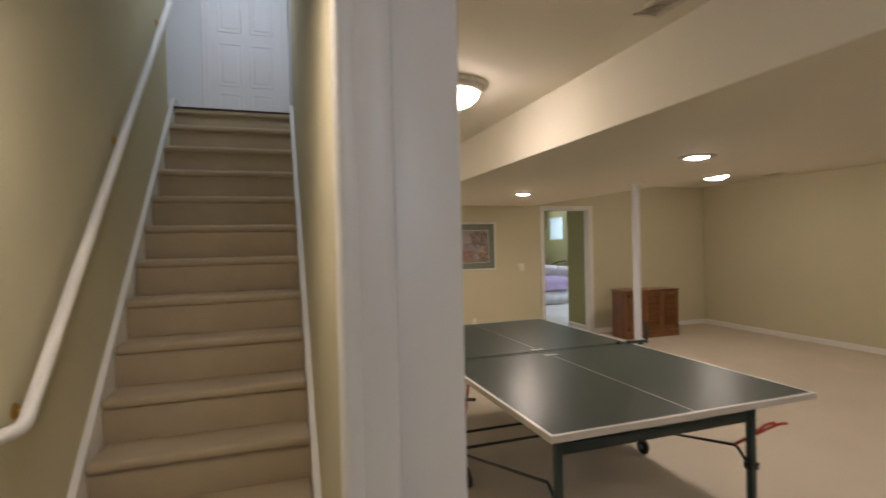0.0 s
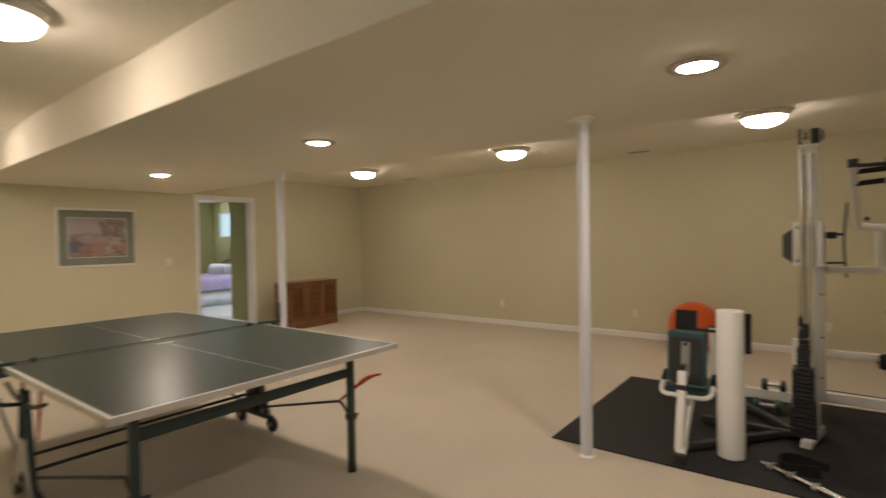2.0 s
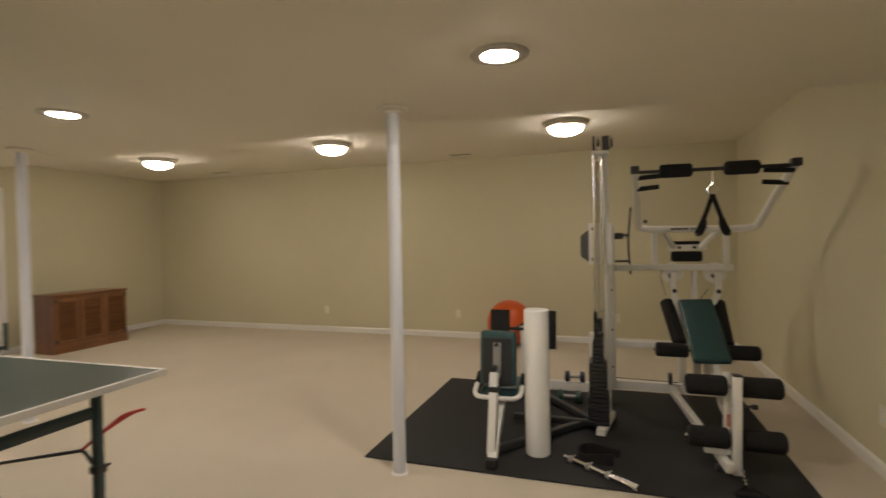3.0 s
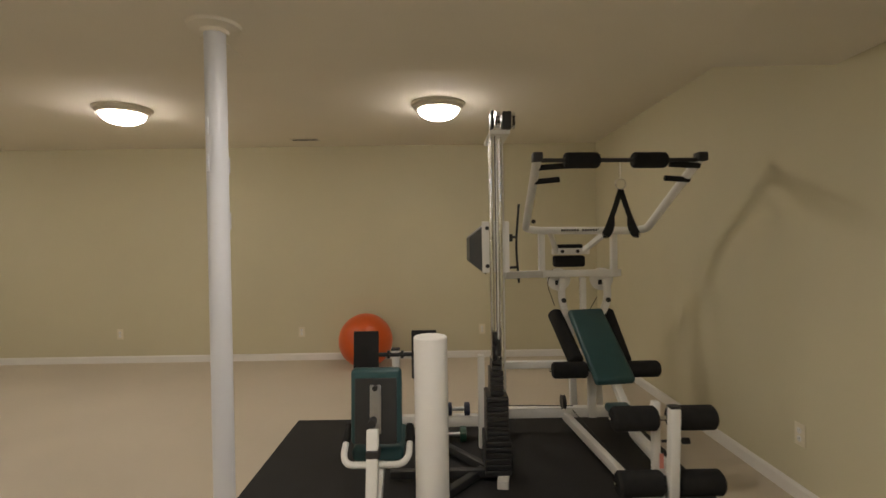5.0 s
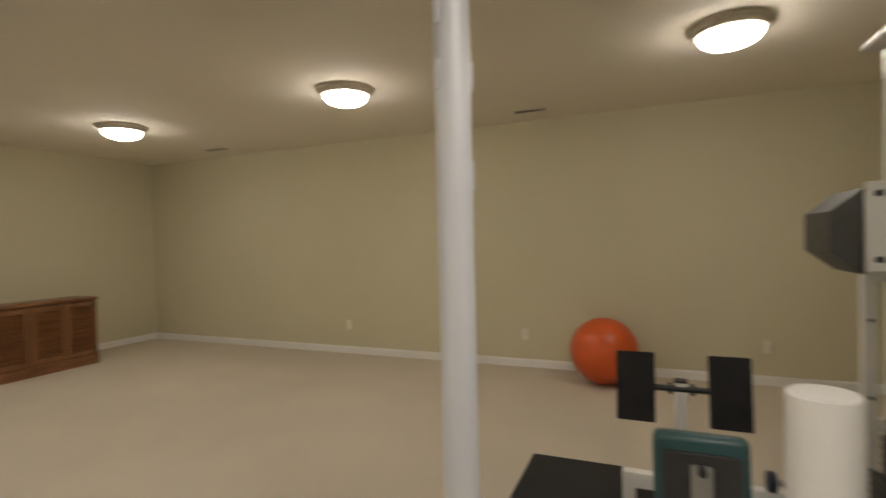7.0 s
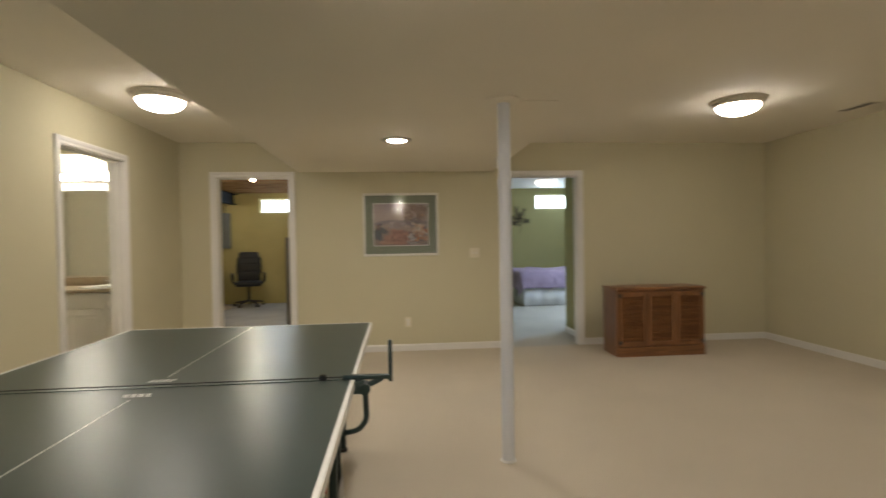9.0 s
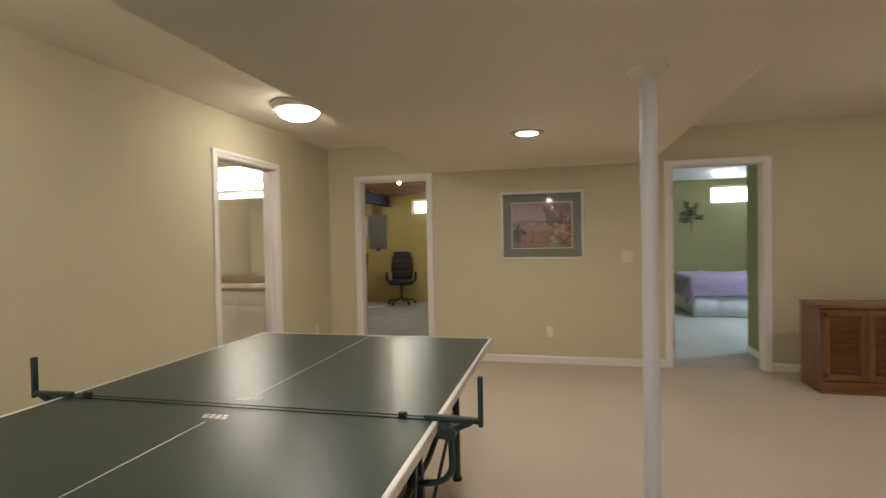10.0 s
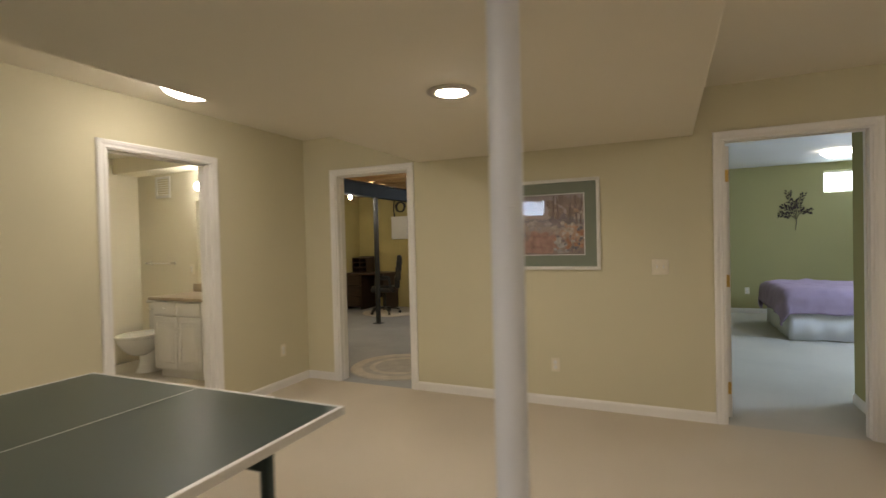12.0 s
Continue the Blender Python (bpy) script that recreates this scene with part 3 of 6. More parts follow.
def blotch(name, c):
    return mat("print_" + name, c, 0.65, var=0.3, scale=25, fine=120, bump=0, finevar=0.15)


pic = thing("framed_picture", (PX0 + PX1) / 2, 0, (PZ0 + PZ1) / 2, "framed garden print with sage mat on the beige wall", "picture")
w2, h2 = (PX1 - PX0) / 2, (PZ1 - PZ0) / 2
for a in ((-w2, w2, h2 - 0.028, h2), (-w2, w2, -h2, -h2 + 0.028), (-w2, -w2 + 0.028, -h2 + 0.028, h2 - 0.028), (w2 - 0.028, w2, -h2 + 0.028, h2 - 0.028)):
    bm = bmesh.new()
    rbox(bm, a[0], a[1], -0.026, -0.001, a[2], a[3], 0.004, 2)
    part("frame_rail", bm, M_PFRAME, pic)
iw, ih = w2 - 0.125, h2 - 0.125
bm = bmesh.new()
for a in ((-w2 + 0.026, w2 - 0.026, ih, h2 - 0.026), (-w2 + 0.026, w2 - 0.026, -h2 + 0.026, -ih), (-w2 + 0.026, -iw, -ih, ih), (iw, w2 - 0.026, -ih, ih)):
    box(bm, a[0], a[1], -0.014, -0.008, a[2], a[3])
part("mat_board", bm, M_MATBOARD, pic, "sage green mat board", False)
bm = bmesh.new()
for a in ((-iw - 0.006, iw + 0.006, ih, ih + 0.006), (-iw - 0.006, iw + 0.006, -ih - 0.006, -ih), (-iw - 0.006, -iw, -ih, ih), (iw, iw + 0.006, -ih, ih)):
    box(bm, a[0], a[1], -0.0155, -0.014, a[2], a[3])
part("inner_fillet", bm, M_WHITE, pic, "thin pale inner line", False)
bm = bmesh.new()
box(bm, -iw, iw, -0.009, -0.006, -ih, ih)
part("print", bm, art_material(), pic, "soft garden scene in pink, grey and orange", False)
rnd = random.Random(5)


def blobs(bm, cx, cz, sx, sz, n, r0, r1, lay):
    for i in range(n):
        x, z = cx + rnd.gauss(0, sx), cz + rnd.gauss(0, sz)
        r = rnd.uniform(r0, r1)
        x, z = max(-iw + r, min(iw - r, x)), max(-ih + r, min(ih - r, z))
        k = 9
        vs = [bm.verts.new((x + r * rnd.uniform(0.7, 1.1) * math.cos(6.283 * j / k), -0.0092 - lay * 0.0002 - i * 0.000004, z + r * rnd.uniform(0.6, 1.0) * math.sin(6.283 * j / k))) for j in range(k)]
        bm.faces.new(vs)


for i, (c, args) in enumerate([((0.27, 0.20, 0.18), (0.19, 0.13, 0.065, 0.055, 34, 0.02, 0.045)), ((0.21, 0.18, 0.20), (0.17, 0.03, 0.08, 0.025, 20, 0.015, 0.03)),
                               ((0.34, 0.30, 0.31), (-0.06, -0.0, 0.05, 0.015, 8, 0.02, 0.035)), ((0.36, 0.21, 0.18), (-0.03, -0.13, 0.045, 0.028, 22, 0.03, 0.048)), ((0.35, 0.205, 0.175), (-0.06, -0.19, 0.08, 0.018, 26, 0.03, 0.045)),
                               ((0.12, 0.13, 0.16), (-0.27, -0.12, 0.04, 0.05, 24, 0.018, 0.035)), ((0.36, 0.175, 0.11), (0.23, -0.12, 0.06, 0.06, 26, 0.012, 0.028)), ((0.40, 0.26, 0.20), (0.22, -0.06, 0.05, 0.045, 22, 0.014, 0.028)),
                               ((0.43, 0.37, 0.33), (0.20, -0.04, 0.06, 0.05, 20, 0.012, 0.024)), ((0.36, 0.34, 0.34), (0.13, -0.16, 0.03, 0.04, 14, 0.015, 0.028)),
                               ((0.13, 0.12, 0.15), (0.24, -0.13, 0.07, 0.06, 14, 0.01, 0.018)), ((0.16, 0.09, 0.07), (-0.26, -0.02, 0.008, 0.025, 8, 0.008, 0.014))]):
    bm = bmesh.new()
    blobs(bm, *args, i)
    tagged(part("brush_strokes", bm, blotch("wash_%d" % i, c), pic, "", False), kind="stuff")
for k, (x0, lean, wide) in enumerate(((0.07, 0.01, 0.009), (0.12, -0.02, 0.007), (0.20, 0.015, 0.010), (0.26, -0.01, 0.008), (0.29, 0.012, 0.007))):
    bm = bmesh.new()
    zt, zb, yy = ih - 0.01, 0.0, -0.0094 - k * 0.00001
    bm.faces.new([bm.verts.new(p) for p in ((x0 - wide, yy, zb), (x0 + wide, yy, zb), (x0 + wide * 0.5 + lean, yy, zt), (x0 - wide * 0.5 + lean, yy, zt))])
    part("painted_trunk", bm, blotch("trunk_%d" % k, (0.17, 0.125, 0.12)), pic, "", False)
M_GLASS = bpy.data.materials.new("picture_glass")
M_GLASS.use_nodes = True
N, L = M_GLASS.node_tree.nodes, M_GLASS.node_tree.links
gl, tr, mxs, fr = N.new("ShaderNodeBsdfGlossy"), N.new("ShaderNodeBsdfTransparent"), N.new("ShaderNodeMixShader"), N.new("ShaderNodeLayerWeight")
gl.inputs["Roughness"].default_value = 0.02
pw, sc = N.new("ShaderNodeMath"), N.new("ShaderNodeMath")
fr.inputs[0].default_value = 0.5
pw.operation, sc.operation = 'POWER', 'MULTIPLY_ADD'
pw.inputs[1].default_value, sc.inputs[1].default_value, sc.inputs[2].default_value = 5.0, 0.9, 0.04
L.new(fr.outputs["Facing"], pw.inputs[0])
L.new(pw.outputs[0], sc.inputs[0])
L.new(sc.outputs[0], mxs.inputs[0])
L.new(tr.outputs[0], mxs.inputs[1])
L.new(gl.outputs[0], mxs.inputs[2])
L.new(mxs.outputs[0], N["Material Output"].inputs[0])
bm = bmesh.new()
box(bm, -w2 + 0.024, w2 - 0.024, -0.0195, -0.0175, -h2 + 0.024, h2 - 0.024)
g = part("glass", bm, M_GLASS, pic, "clear picture glass", False)
g.visible_shadow = False

# black frame on the south wall
fr2 = thing("wall_frame", 2.63, YS, 1.51, "black framed dark board on the beige wall", "picture", rz=180)
for a in ((-0.33, 0.33, 0.30, 0.335), (-0.33, 0.33, -0.335, -0.30), (-0.33, -0.295, -0.30, 0.30), (0.295, 0.33, -0.30, 0.30)):
    bm = bmesh.new()
    rbox(bm, a[0], a[1], -0.024, -0.001, a[2], a[3], 0.003, 2)
    part("frame_rail", bm, M_BLACK, fr2)
bm = bmesh.new()
box(bm, -0.296, 0.296, -0.012, -0.002, -0.301, 0.301)
part("board", bm, M_PLASTIC, fr2)

# ---- table tennis table ----
TX, TY, TH = 1.524, -3.915, 0.76
tt = thing("table_tennis_table", TX, TY, 0, "dark green table tennis table on steel legs with folded net posts", "table", rz=0.35)
M_EDGE = mat("aluminium_white_edge", (0.62, 0.60, 0.55), 0.35, metal=0.3, var=0.04, bump=0.03)
for s in (-1, 1):
    y0, y1 = (0.004, 1.37) if s > 0 else (-1.37, -0.004)
    bm = bmesh.new()
    rbox(bm, -0.7585, 0.7585, y0 + 0.002, y1 - 0.002, TH - 0.019, TH - 0.0005, 0.001, 1)
    top = part("tabletop", bm, M_TABLE, tt, "dark green playing surface", False)
    for a in ((-0.7625, -0.7585, y0, y1), (0.7585, 0.7625, y0, y1), (-0.7585, 0.7585, y1 - 0.002 if s > 0 else y0, y1 if s > 0 else y0 + 0.002)):
        bm = bmesh.new()
        rbox(bm, a[0], a[1], a[2], a[3], TH - 0.030, TH, 0.0008, 1)
        part("edge_band", bm, M_EDGE, top, "pale metal edge band")
    z0, z1 = TH - 0.0006, TH + 0.0004
    ends = (y1 - 0.016, y1 - 0.002) if s > 0 else (y0 + 0.002, y0 + 0.016)
    mid = (y0 + 0.14, y1 - 0.016) if s > 0 else (y0 + 0.016, y1 - 0.14)
    for a in ((-0.7585, -0.745, y0 + 0.002, y1 - 0.002), (0.745, 0.7585, y0 + 0.002, y1 - 0.002), (-0.745, 0.745, *ends), (-0.0015, 0.0015, *mid)):
        bm = bmesh.new()
        box(bm, *a, z0, z1)
        part("court_line", bm, M_LINE, top, "white court line", False)
    bm = bmesh.new()
    for i in range(3):
        for k in range(4):
            u = -0.05 + k * 0.025 + i * 0.004
            box(bm, u, u + 0.018, s * (0.078 + i * 0.013), s * (0.078 + i * 0.013) + 0.008 * s, z0, z1)
    part("maker_mark", bm, M_LINE, top, "small white printed bars", False)
    # steel apron under each half
    bm = bmesh.new()
    for x in (-0.62, 0.62):
        bar(bm, (x, s * 0.10, TH - 0.04), (x, s * 1.25, TH - 0.04), 0.03, 0.035)
    bar(bm, (-0.62, s * 1.15, TH - 0.055), (0.62, s * 1.15, TH - 0.055), 0.03, 0.03)
    part("apron_frame", bm, M_EDGE, tt)
    for x in (-0.60, 0.58):
        bm = bmesh.new()
        rbox(bm, x - 0.018, x + 0.018, s * 1.15 - 0.018, s * 1.15 + 0.018, 0.014, TH - 0.04, 0.004, 2)
        leg = part("leg", bm, M_GREENSTEEL, tt)
        bm = bmesh.new()
        lathe(bm, [(0.026, 0), (0.028, 0.006), (0.026, 0.02)], 16, pose(x, s * 1.15, 0))
        part("foot", bm, M_PLASTIC, leg)
        bm = bmesh.new()
        rod(bm, (x - 0.03, s * 1.15, 0.33), (x + 0.055, s * 1.15, 0.33), 0.007, 8)
        rbox(bm, x - 0.026, x + 0.026, s * 1.15 - 0.026, s * 1.15 + 0.026, 0.31, 0.35, 0.004, 1)
        part("collar", bm, M_PLASTIC, leg)
    bm = bmesh.new()
    rbox(bm, -0.60, 0.58, s * 1.15 - 0.009, s * 1.15 + 0.009, TH - 0.19, TH - 0.137, 0.003, 2)
    part("cross_rail", bm, M_GREENSTEEL, tt)
    for x in (-0.60, 0.58):
        bm = bmesh.new()
        bend(bm, arc([(x, s * 1.15, 0.315), (x, s * 1.06, 0.405), (x * 1.12, s * 0.08, 0.165)], 0.02, 3), 0.0085, 10)
        part("strut", bm, M_BLACK, tt)
        if s > 0 or x < 0:
            continue
        bm = bmesh.new()
        sx = 1 if x > 0 else -1
        pts = arc([(x, s * 1.05, 0.405), (x + sx * 0.02, s * 1.15, 0.49), (x + sx * 0.15, s * 1.19, 0.545), (x + sx * 0.21, s * 1.19, 0.54)], 0.05, 4)
        bend(bm, pts, 0.0075, 8)
        pts = arc([(x, s * 1.05, 0.405), (x + sx * 0.025, s * 1.12, 0.47), (x + sx * 0.14, s * 1.13, 0.525), (x + sx * 0.20, s * 1.13, 0.525)], 0.05, 4)
        bend(bm, pts, 0.0075, 8)
        part("release_lever", bm, M_RED, tt, "red plastic release lever")
# wheeled carriage under the middle
for sx in (-1, 1):
    x = sx * 0.68
    bm = bmesh.new()
    bar(bm, (x, -0.20, 0.10), (x, 0.20, 0.10), 0.03, 0.03)
    bar(bm, (x, -0.12, 0.10), (x, -0.03, 0.62), 0.028, 0.028, (1, 0, 0))
    bar(bm, (x, 0.12, 0.10), (x, 0.03, 0.62), 0.028, 0.028, (1, 0, 0))
    part("carriage", bm, M_GREENSTEEL, tt)
    bm = bmesh.new()
    bend(bm, arc([(x, -0.34, 0.60), (x, -0.16, 0.55), (x, 0.16, 0.55), (x, 0.34, 0.60)], 0.05, 4), 0.011, 8)
    part("carriage_handle", bm, M_BLACK, tt)
    bm = bmesh.new()
    for yy in (-0.16, 0.16):
        bend(bm, [(x - sx * 0.03, yy * 0.5, 0.36), (x - sx * 0.03, yy * 1.1, 0.66)], 0.008, 8)
    part("release_lever", bm, M_RED, tt, "red plastic release lever")
    bm = bmesh.new()
    vs = [[bm.verts.new((x + sx * o, y, z)) for y, z in ((-0.17, 0.09), (-0.11, 0.09), (0, 0.20), (0.11, 0.09), (0.17, 0.09), (0.06, 0.36), (-0.06, 0.36))] for o in (0.016, 0.021)]
    bm.faces.new(vs[0])
    bm.faces.new(list(reversed(vs[1])))
    for i in range(7):
        bm.faces.new((vs[0][i], vs[1][i], vs[1][(i + 1) % 7], vs[0][(i + 1) % 7]))
    bmesh.ops.recalc_face_normals(bm, faces=bm.faces)
    part("pivot_plate", bm, M_STEEL, tt, "grey steel pivot plate", False)
    if sx > 0:
        bm = bmesh.new()
        rbox(bm, x - 0.093, x - 0.057, -0.17, 0.13, 0.38, 0.63, 0.03, 3)
        rbox(bm, x - 0.08, x - 0.04, -0.15, 0.0, 0.14, 0.40, 0.02, 2)
        part("latch_housing", bm, M_PLASTIC, tt, "black plastic latch housing")
    for yy in (-0.2, 0.2):
        bm = bmesh.new()
        lathe(bm, [(0.012, -0.016), (0.05, -0.014), (0.055, -0.008), (0.055, 0.008), (0.05, 0.014), (0.012, 0.016)], 24, pose(x, yy, 0.055, 0, 90, 0))
        wheel = part("wheel", bm, M_PLASTIC, tt, "black caster wheel")
        bm = bmesh.new()
        lathe(bm, [(0.018, -0.019), (0.02, 0.0), (0.018, 0.019)], 16, pose(x, yy, 0.055, 0, 90, 0))
        part("hub", bm, M_STEEL, wheel)
for yy in (-0.09, 0.09):
    bm = bmesh.new()
    rod(bm, (-0.68, yy * 1.4, 0.22), (0.68, yy * 1.4, 0.22), 0.010, 10)
    part("axle_bar", bm, M_BLACK, tt)
# net posts and slack net cord
for sx in (-1, 1):
    bm = bmesh.new()
    bar(bm, (sx * 0.715, 0, TH + 0.010), (sx * 0.905, 0, TH + 0.006), 0.024, 0.018)
    bar(bm, (sx * 0.90, 0, TH - 0.012), (sx * 0.90, 0, TH + 0.150), 0.022, 0.016, (1, 0, 0))
    bar(bm, (sx * 0.79, 0, TH - 0.035), (sx * 0.87, 0, TH + 0.002), 0.022, 0.020)
    rbox(bm, sx * 0.77 - 0.028, sx * 0.77 + 0.028, -0.022, 0.022, TH - 0.055, TH - 0.002, 0.006, 2)
    lathe(bm, [(0.010, -0.030), (0.022, -0.028), (0.022, 0.028), (0.010, 0.030)], 14, pose(sx * 0.80, 0, TH - 0.035, 90, 0, 0))
    np_ = part("net_post", bm, M_GREENSTEEL, tt)
    bm = bmesh.new()
    bend(bm, arc([(sx * 0.80, 0, TH - 0.04), (sx * 0.805, 0, TH - 0.16), (sx * 0.775, 0.0, TH - 0.20), (sx * 0.69, 0, TH - 0.215)], 0.04, 4), 0.011, 8)
    part("post_bracket", bm, M_GREENSTEEL, np_)
    bm = bmesh.new()
    rbox(bm, sx * 0.64 - 0.014, sx * 0.64 + 0.014, -0.012, 0.012, TH + 0.0005, TH + 0.024, 0.004, 1)
    part("cord_clip", bm, M_PLASTIC, np_)
bm = bmesh.new()
rbox(bm, -0.72, 0.72, -0.0015, 0.0015, TH + 0.008, TH + 0.0125, 0.001, 1)
part("net_cord", bm, M_BLACK, tt, "dark taut net band")

# ---- oak cabinet ----
CX0, CX1, CY0, CH = 4.79, 5.79, -0.71, 0.75
cab = thing("cabinet", (CX0 + CX1) / 2, CY0, 0, "low dark-stained oak cabinet with louvred doors by the wall", "cabinet")
w = (CX1 - CX0) / 2
bm = bmesh.new()
rbox(bm, -w, w, 0.012, 0.36, 0.0, CH - 0.03, 0.003, 1)
part("body", bm, M_OAKV, cab)
bm = bmesh.new()
rbox(bm, -w - 0.006, w + 0.006, -0.008, 0.365, CH - 0.03, CH, 0.004, 2)
part("top", bm, M_OAK, cab)
bm = bmesh.new()
rbox(bm, -w, w, 0.0, 0.012, 0.0, 0.105, 0.002, 1)
part("plinth", bm, M_OAK, cab)
dw = (2 * w - 0.04) / 3
for k in range(3):
    x0 = -w + 0.015 + k * (dw + 0.005)
    z0, z1 = 0.115, CH - 0.045
    bm = bmesh.new()
    rbox(bm, x0, x0 + 0.05, -0.006, 0.012, z0, z1, 0.002, 1)
    rbox(bm, x0 + dw - 0.05, x0 + dw, -0.006, 0.012, z0, z1, 0.002, 1)
    rbox(bm, x0 + 0.05, x0 + dw - 0.05, -0.006, 0.012, z0, z0 + 0.05, 0.002, 1)
    rbox(bm, x0 + 0.05, x0 + dw - 0.05, -0.006, 0.012, z1 - 0.05, z1, 0.002, 1)
    door = part("cabinet_door", bm, M_OAKV, cab)
    n = 26
    for i in range(n):
        bm = bmesh.new()
        zz = z0 + 0.052 + (z1 - z0 - 0.104) * (i + 0.5) / n
        box(bm, x0 + 0.05, x0 + dw - 0.05, -0.0085, 0.0085, -0.0030, 0.0030, pose(0, 0.003, zz, -58, 0, 0))
        part("louvre", bm, M_OAK, door, "", False)
    xx = x0 + 0.018 if k == 0 else x0 + dw - 0.018
    for zz in (z0 + 0.04, z1 - 0.04) if k != 1 else ():
        bm = bmesh.new()
        rbox(bm, xx - 0.018, xx + 0.018, -0.010, -0.004, zz - 0.022, zz + 0.022, 0.003, 1)
        part("corner_hinge", bm, M_BLACK, door, "black iron corner hinge")

# ---- store room beyond the north wall ----
M_STOREWALL = mat("yellow_block_paint", (0.52, 0.44, 0.19), 0.8, var=0.06, scale=2.5, fine=60, bump=0.3, depth=0.004, finevar=0.04)
M_CONCRETE = mat("grey_concrete", (0.36, 0.36, 0.36), 0.75, var=0.14, scale=1.4, fine=40, bump=0.2, depth=0.002, finevar=0.08)
M_JOIST = wood("pine_joist", (0.20, 0.115, 0.05), (0.42, 0.27, 0.13), 0.7, 0)
M_BEAM = mat("blue_black_steel", (0.008, 0.012, 0.018), 0.7, var=0.2, scale=6, bump=0.1, spec=0.3)
M_DARKWOOD = wood("dark_walnut_laminate", (0.022, 0.012, 0.009), (0.06, 0.034, 0.022), 0.4, 0)
M_GALV = mat("galvanised_sheet", (0.62, 0.63, 0.64), 0.3, metal=0.9, var=0.12, scale=5, bump=0.05)
M_PANELGREY = mat("grey_enamel", (0.16, 0.17, 0.17), 0.45, var=0.04, bump=0.05)
M_RUG = mat("cream_rug", (0.62, 0.56, 0.47), 0.95, var=0.1, scale=8, fine=200, bump=0.7, depth=0.005, spec=0.1)
M_LEATHER = mat("black_leather", (0.016, 0.016, 0.017), 0.42, var=0.15, scale=12, fine=180, bump=0.35, depth=0.001)
M_DAY = mat("daylight_haze", (0.8, 0.85, 0.9), 0.9, bump=0, emit=(0.82, 0.92, 1.0), strength=5.0)
M_BULB = mat("bulb_glass_lit", (0.9, 0.9, 0.85), 0.3, bump=0, emit=(1.0, 0.88, 0.68), strength=1000.0)
M_GLOBE = mat("globe_glass_lit", (0.9, 0.9, 0.85), 0.3, bump=0, emit=(1.0, 0.93, 0.82), strength=50.0)
BX0, BX1, BY0, BY1 = -2.82, 2.6, 0.124, 5.2
bm = bmesh.new()
box(bm, BX0, BX1, 0.0, BY1, -0.12, -0.004)
structure("floor_store", bm, M_CONCRETE, "bare grey concrete floor of the store room", "floor")
bm = bmesh.new()
slab(bm, 'y', 0.06, BY0, BX0, 2.7, 0, 2.75, [(*DL, 0, DH)])
structure("wall_store_south", bm, M_STOREWALL, "yellow painted store room wall", "wall")
bm = bmesh.new()
slab(bm, 'y', BY1, BY1 + 0.2, BX0 - 0.1, BX1 + 0.1, -0.1, 2.75, [(-0.54, 0.40, 1.95, 2.27)])
structure("wall_store_north", bm, M_STOREWALL, "yellow painted foundation wall with a small window", "wall")
bm = bmesh.new()
slab(bm, 'x', BX0 - 0.1, BX0, 0, BY1, -0.1, 2.75)
structure("wall_store_west", bm, M_STOREWALL, "yellow painted store room side wall", "wall")
bm = bmesh.new()
slab(bm, 'x', BX1, BX1 + 0.1, BY0, BY1, -0.1, 2.75)
structure("wall_store_east", bm, M_STOREWALL, "yellow painted store room side wall", "wall")
bm = bmesh.new()
box(bm, BX0, BX1, 0.06, BY1, 2.68, 2.75)
for i in range(13):
    y = 0.35 + i * 0.4
    box(bm, BX0, BX1, y - 0.019, y + 0.019, 2.38, 2.68)
structure("ceiling_store", bm, M_JOIST, "exposed pine floor joists over the store room", "ceiling")


def small_window(name, cx, cy, cz, w, h, deep, rz=0, mullion=True, sky_mat=None):
    """A high basement window, w and h its half sizes; local y points outside."""
    wd = thing(name, cx, cy, cz, "small high basement window in a white frame, bright daylight outside", "window", rz=rz, kind="structure")
    for a in ((-w, w, h - 0.03, h), (-w, w, -h, -h + 0.03), (-w, -w + 0.03, -h + 0.03, h - 0.03), (w - 0.03, w, -h + 0.03, h - 0.03), *([(-0.012, 0.012, -h + 0.03, h - 0.03)] if mullion else [])):
        bm = bmesh.new()
        rbox(bm, a[0], a[1], deep * 0.55, deep * 0.55 + 0.04, a[2], a[3], 0.003, 1)
        part("window_frame", bm, M_TRIM, wd)
    bm = bmesh.new()
    box(bm, -w + 0.02, w - 0.02, deep * 0.55 + 0.018, deep * 0.55 + 0.022, -h + 0.02, h - 0.02)
    p = part("pane", bm, M_GLASS, wd, "clear glass pane", False)
    p.visible_shadow = False
    bm = bmesh.new()
    box(bm, -w - 0.5, w + 0.5, deep * 2.2, deep * 2.2 + 0.01, -h - 0.4, h + 0.6)
    bmesh.ops.transform(bm, matrix=pose(cx, cy, cz, 0, 0, rz), verts=bm.verts[:])
    return structure("backdrop", bm, sky_mat or M_DAY, "pale bright sky outside the small window", "backdrop")


small_window("window_store", -0.07, BY1, 2.11, 0.47, 0.16, 0.2)

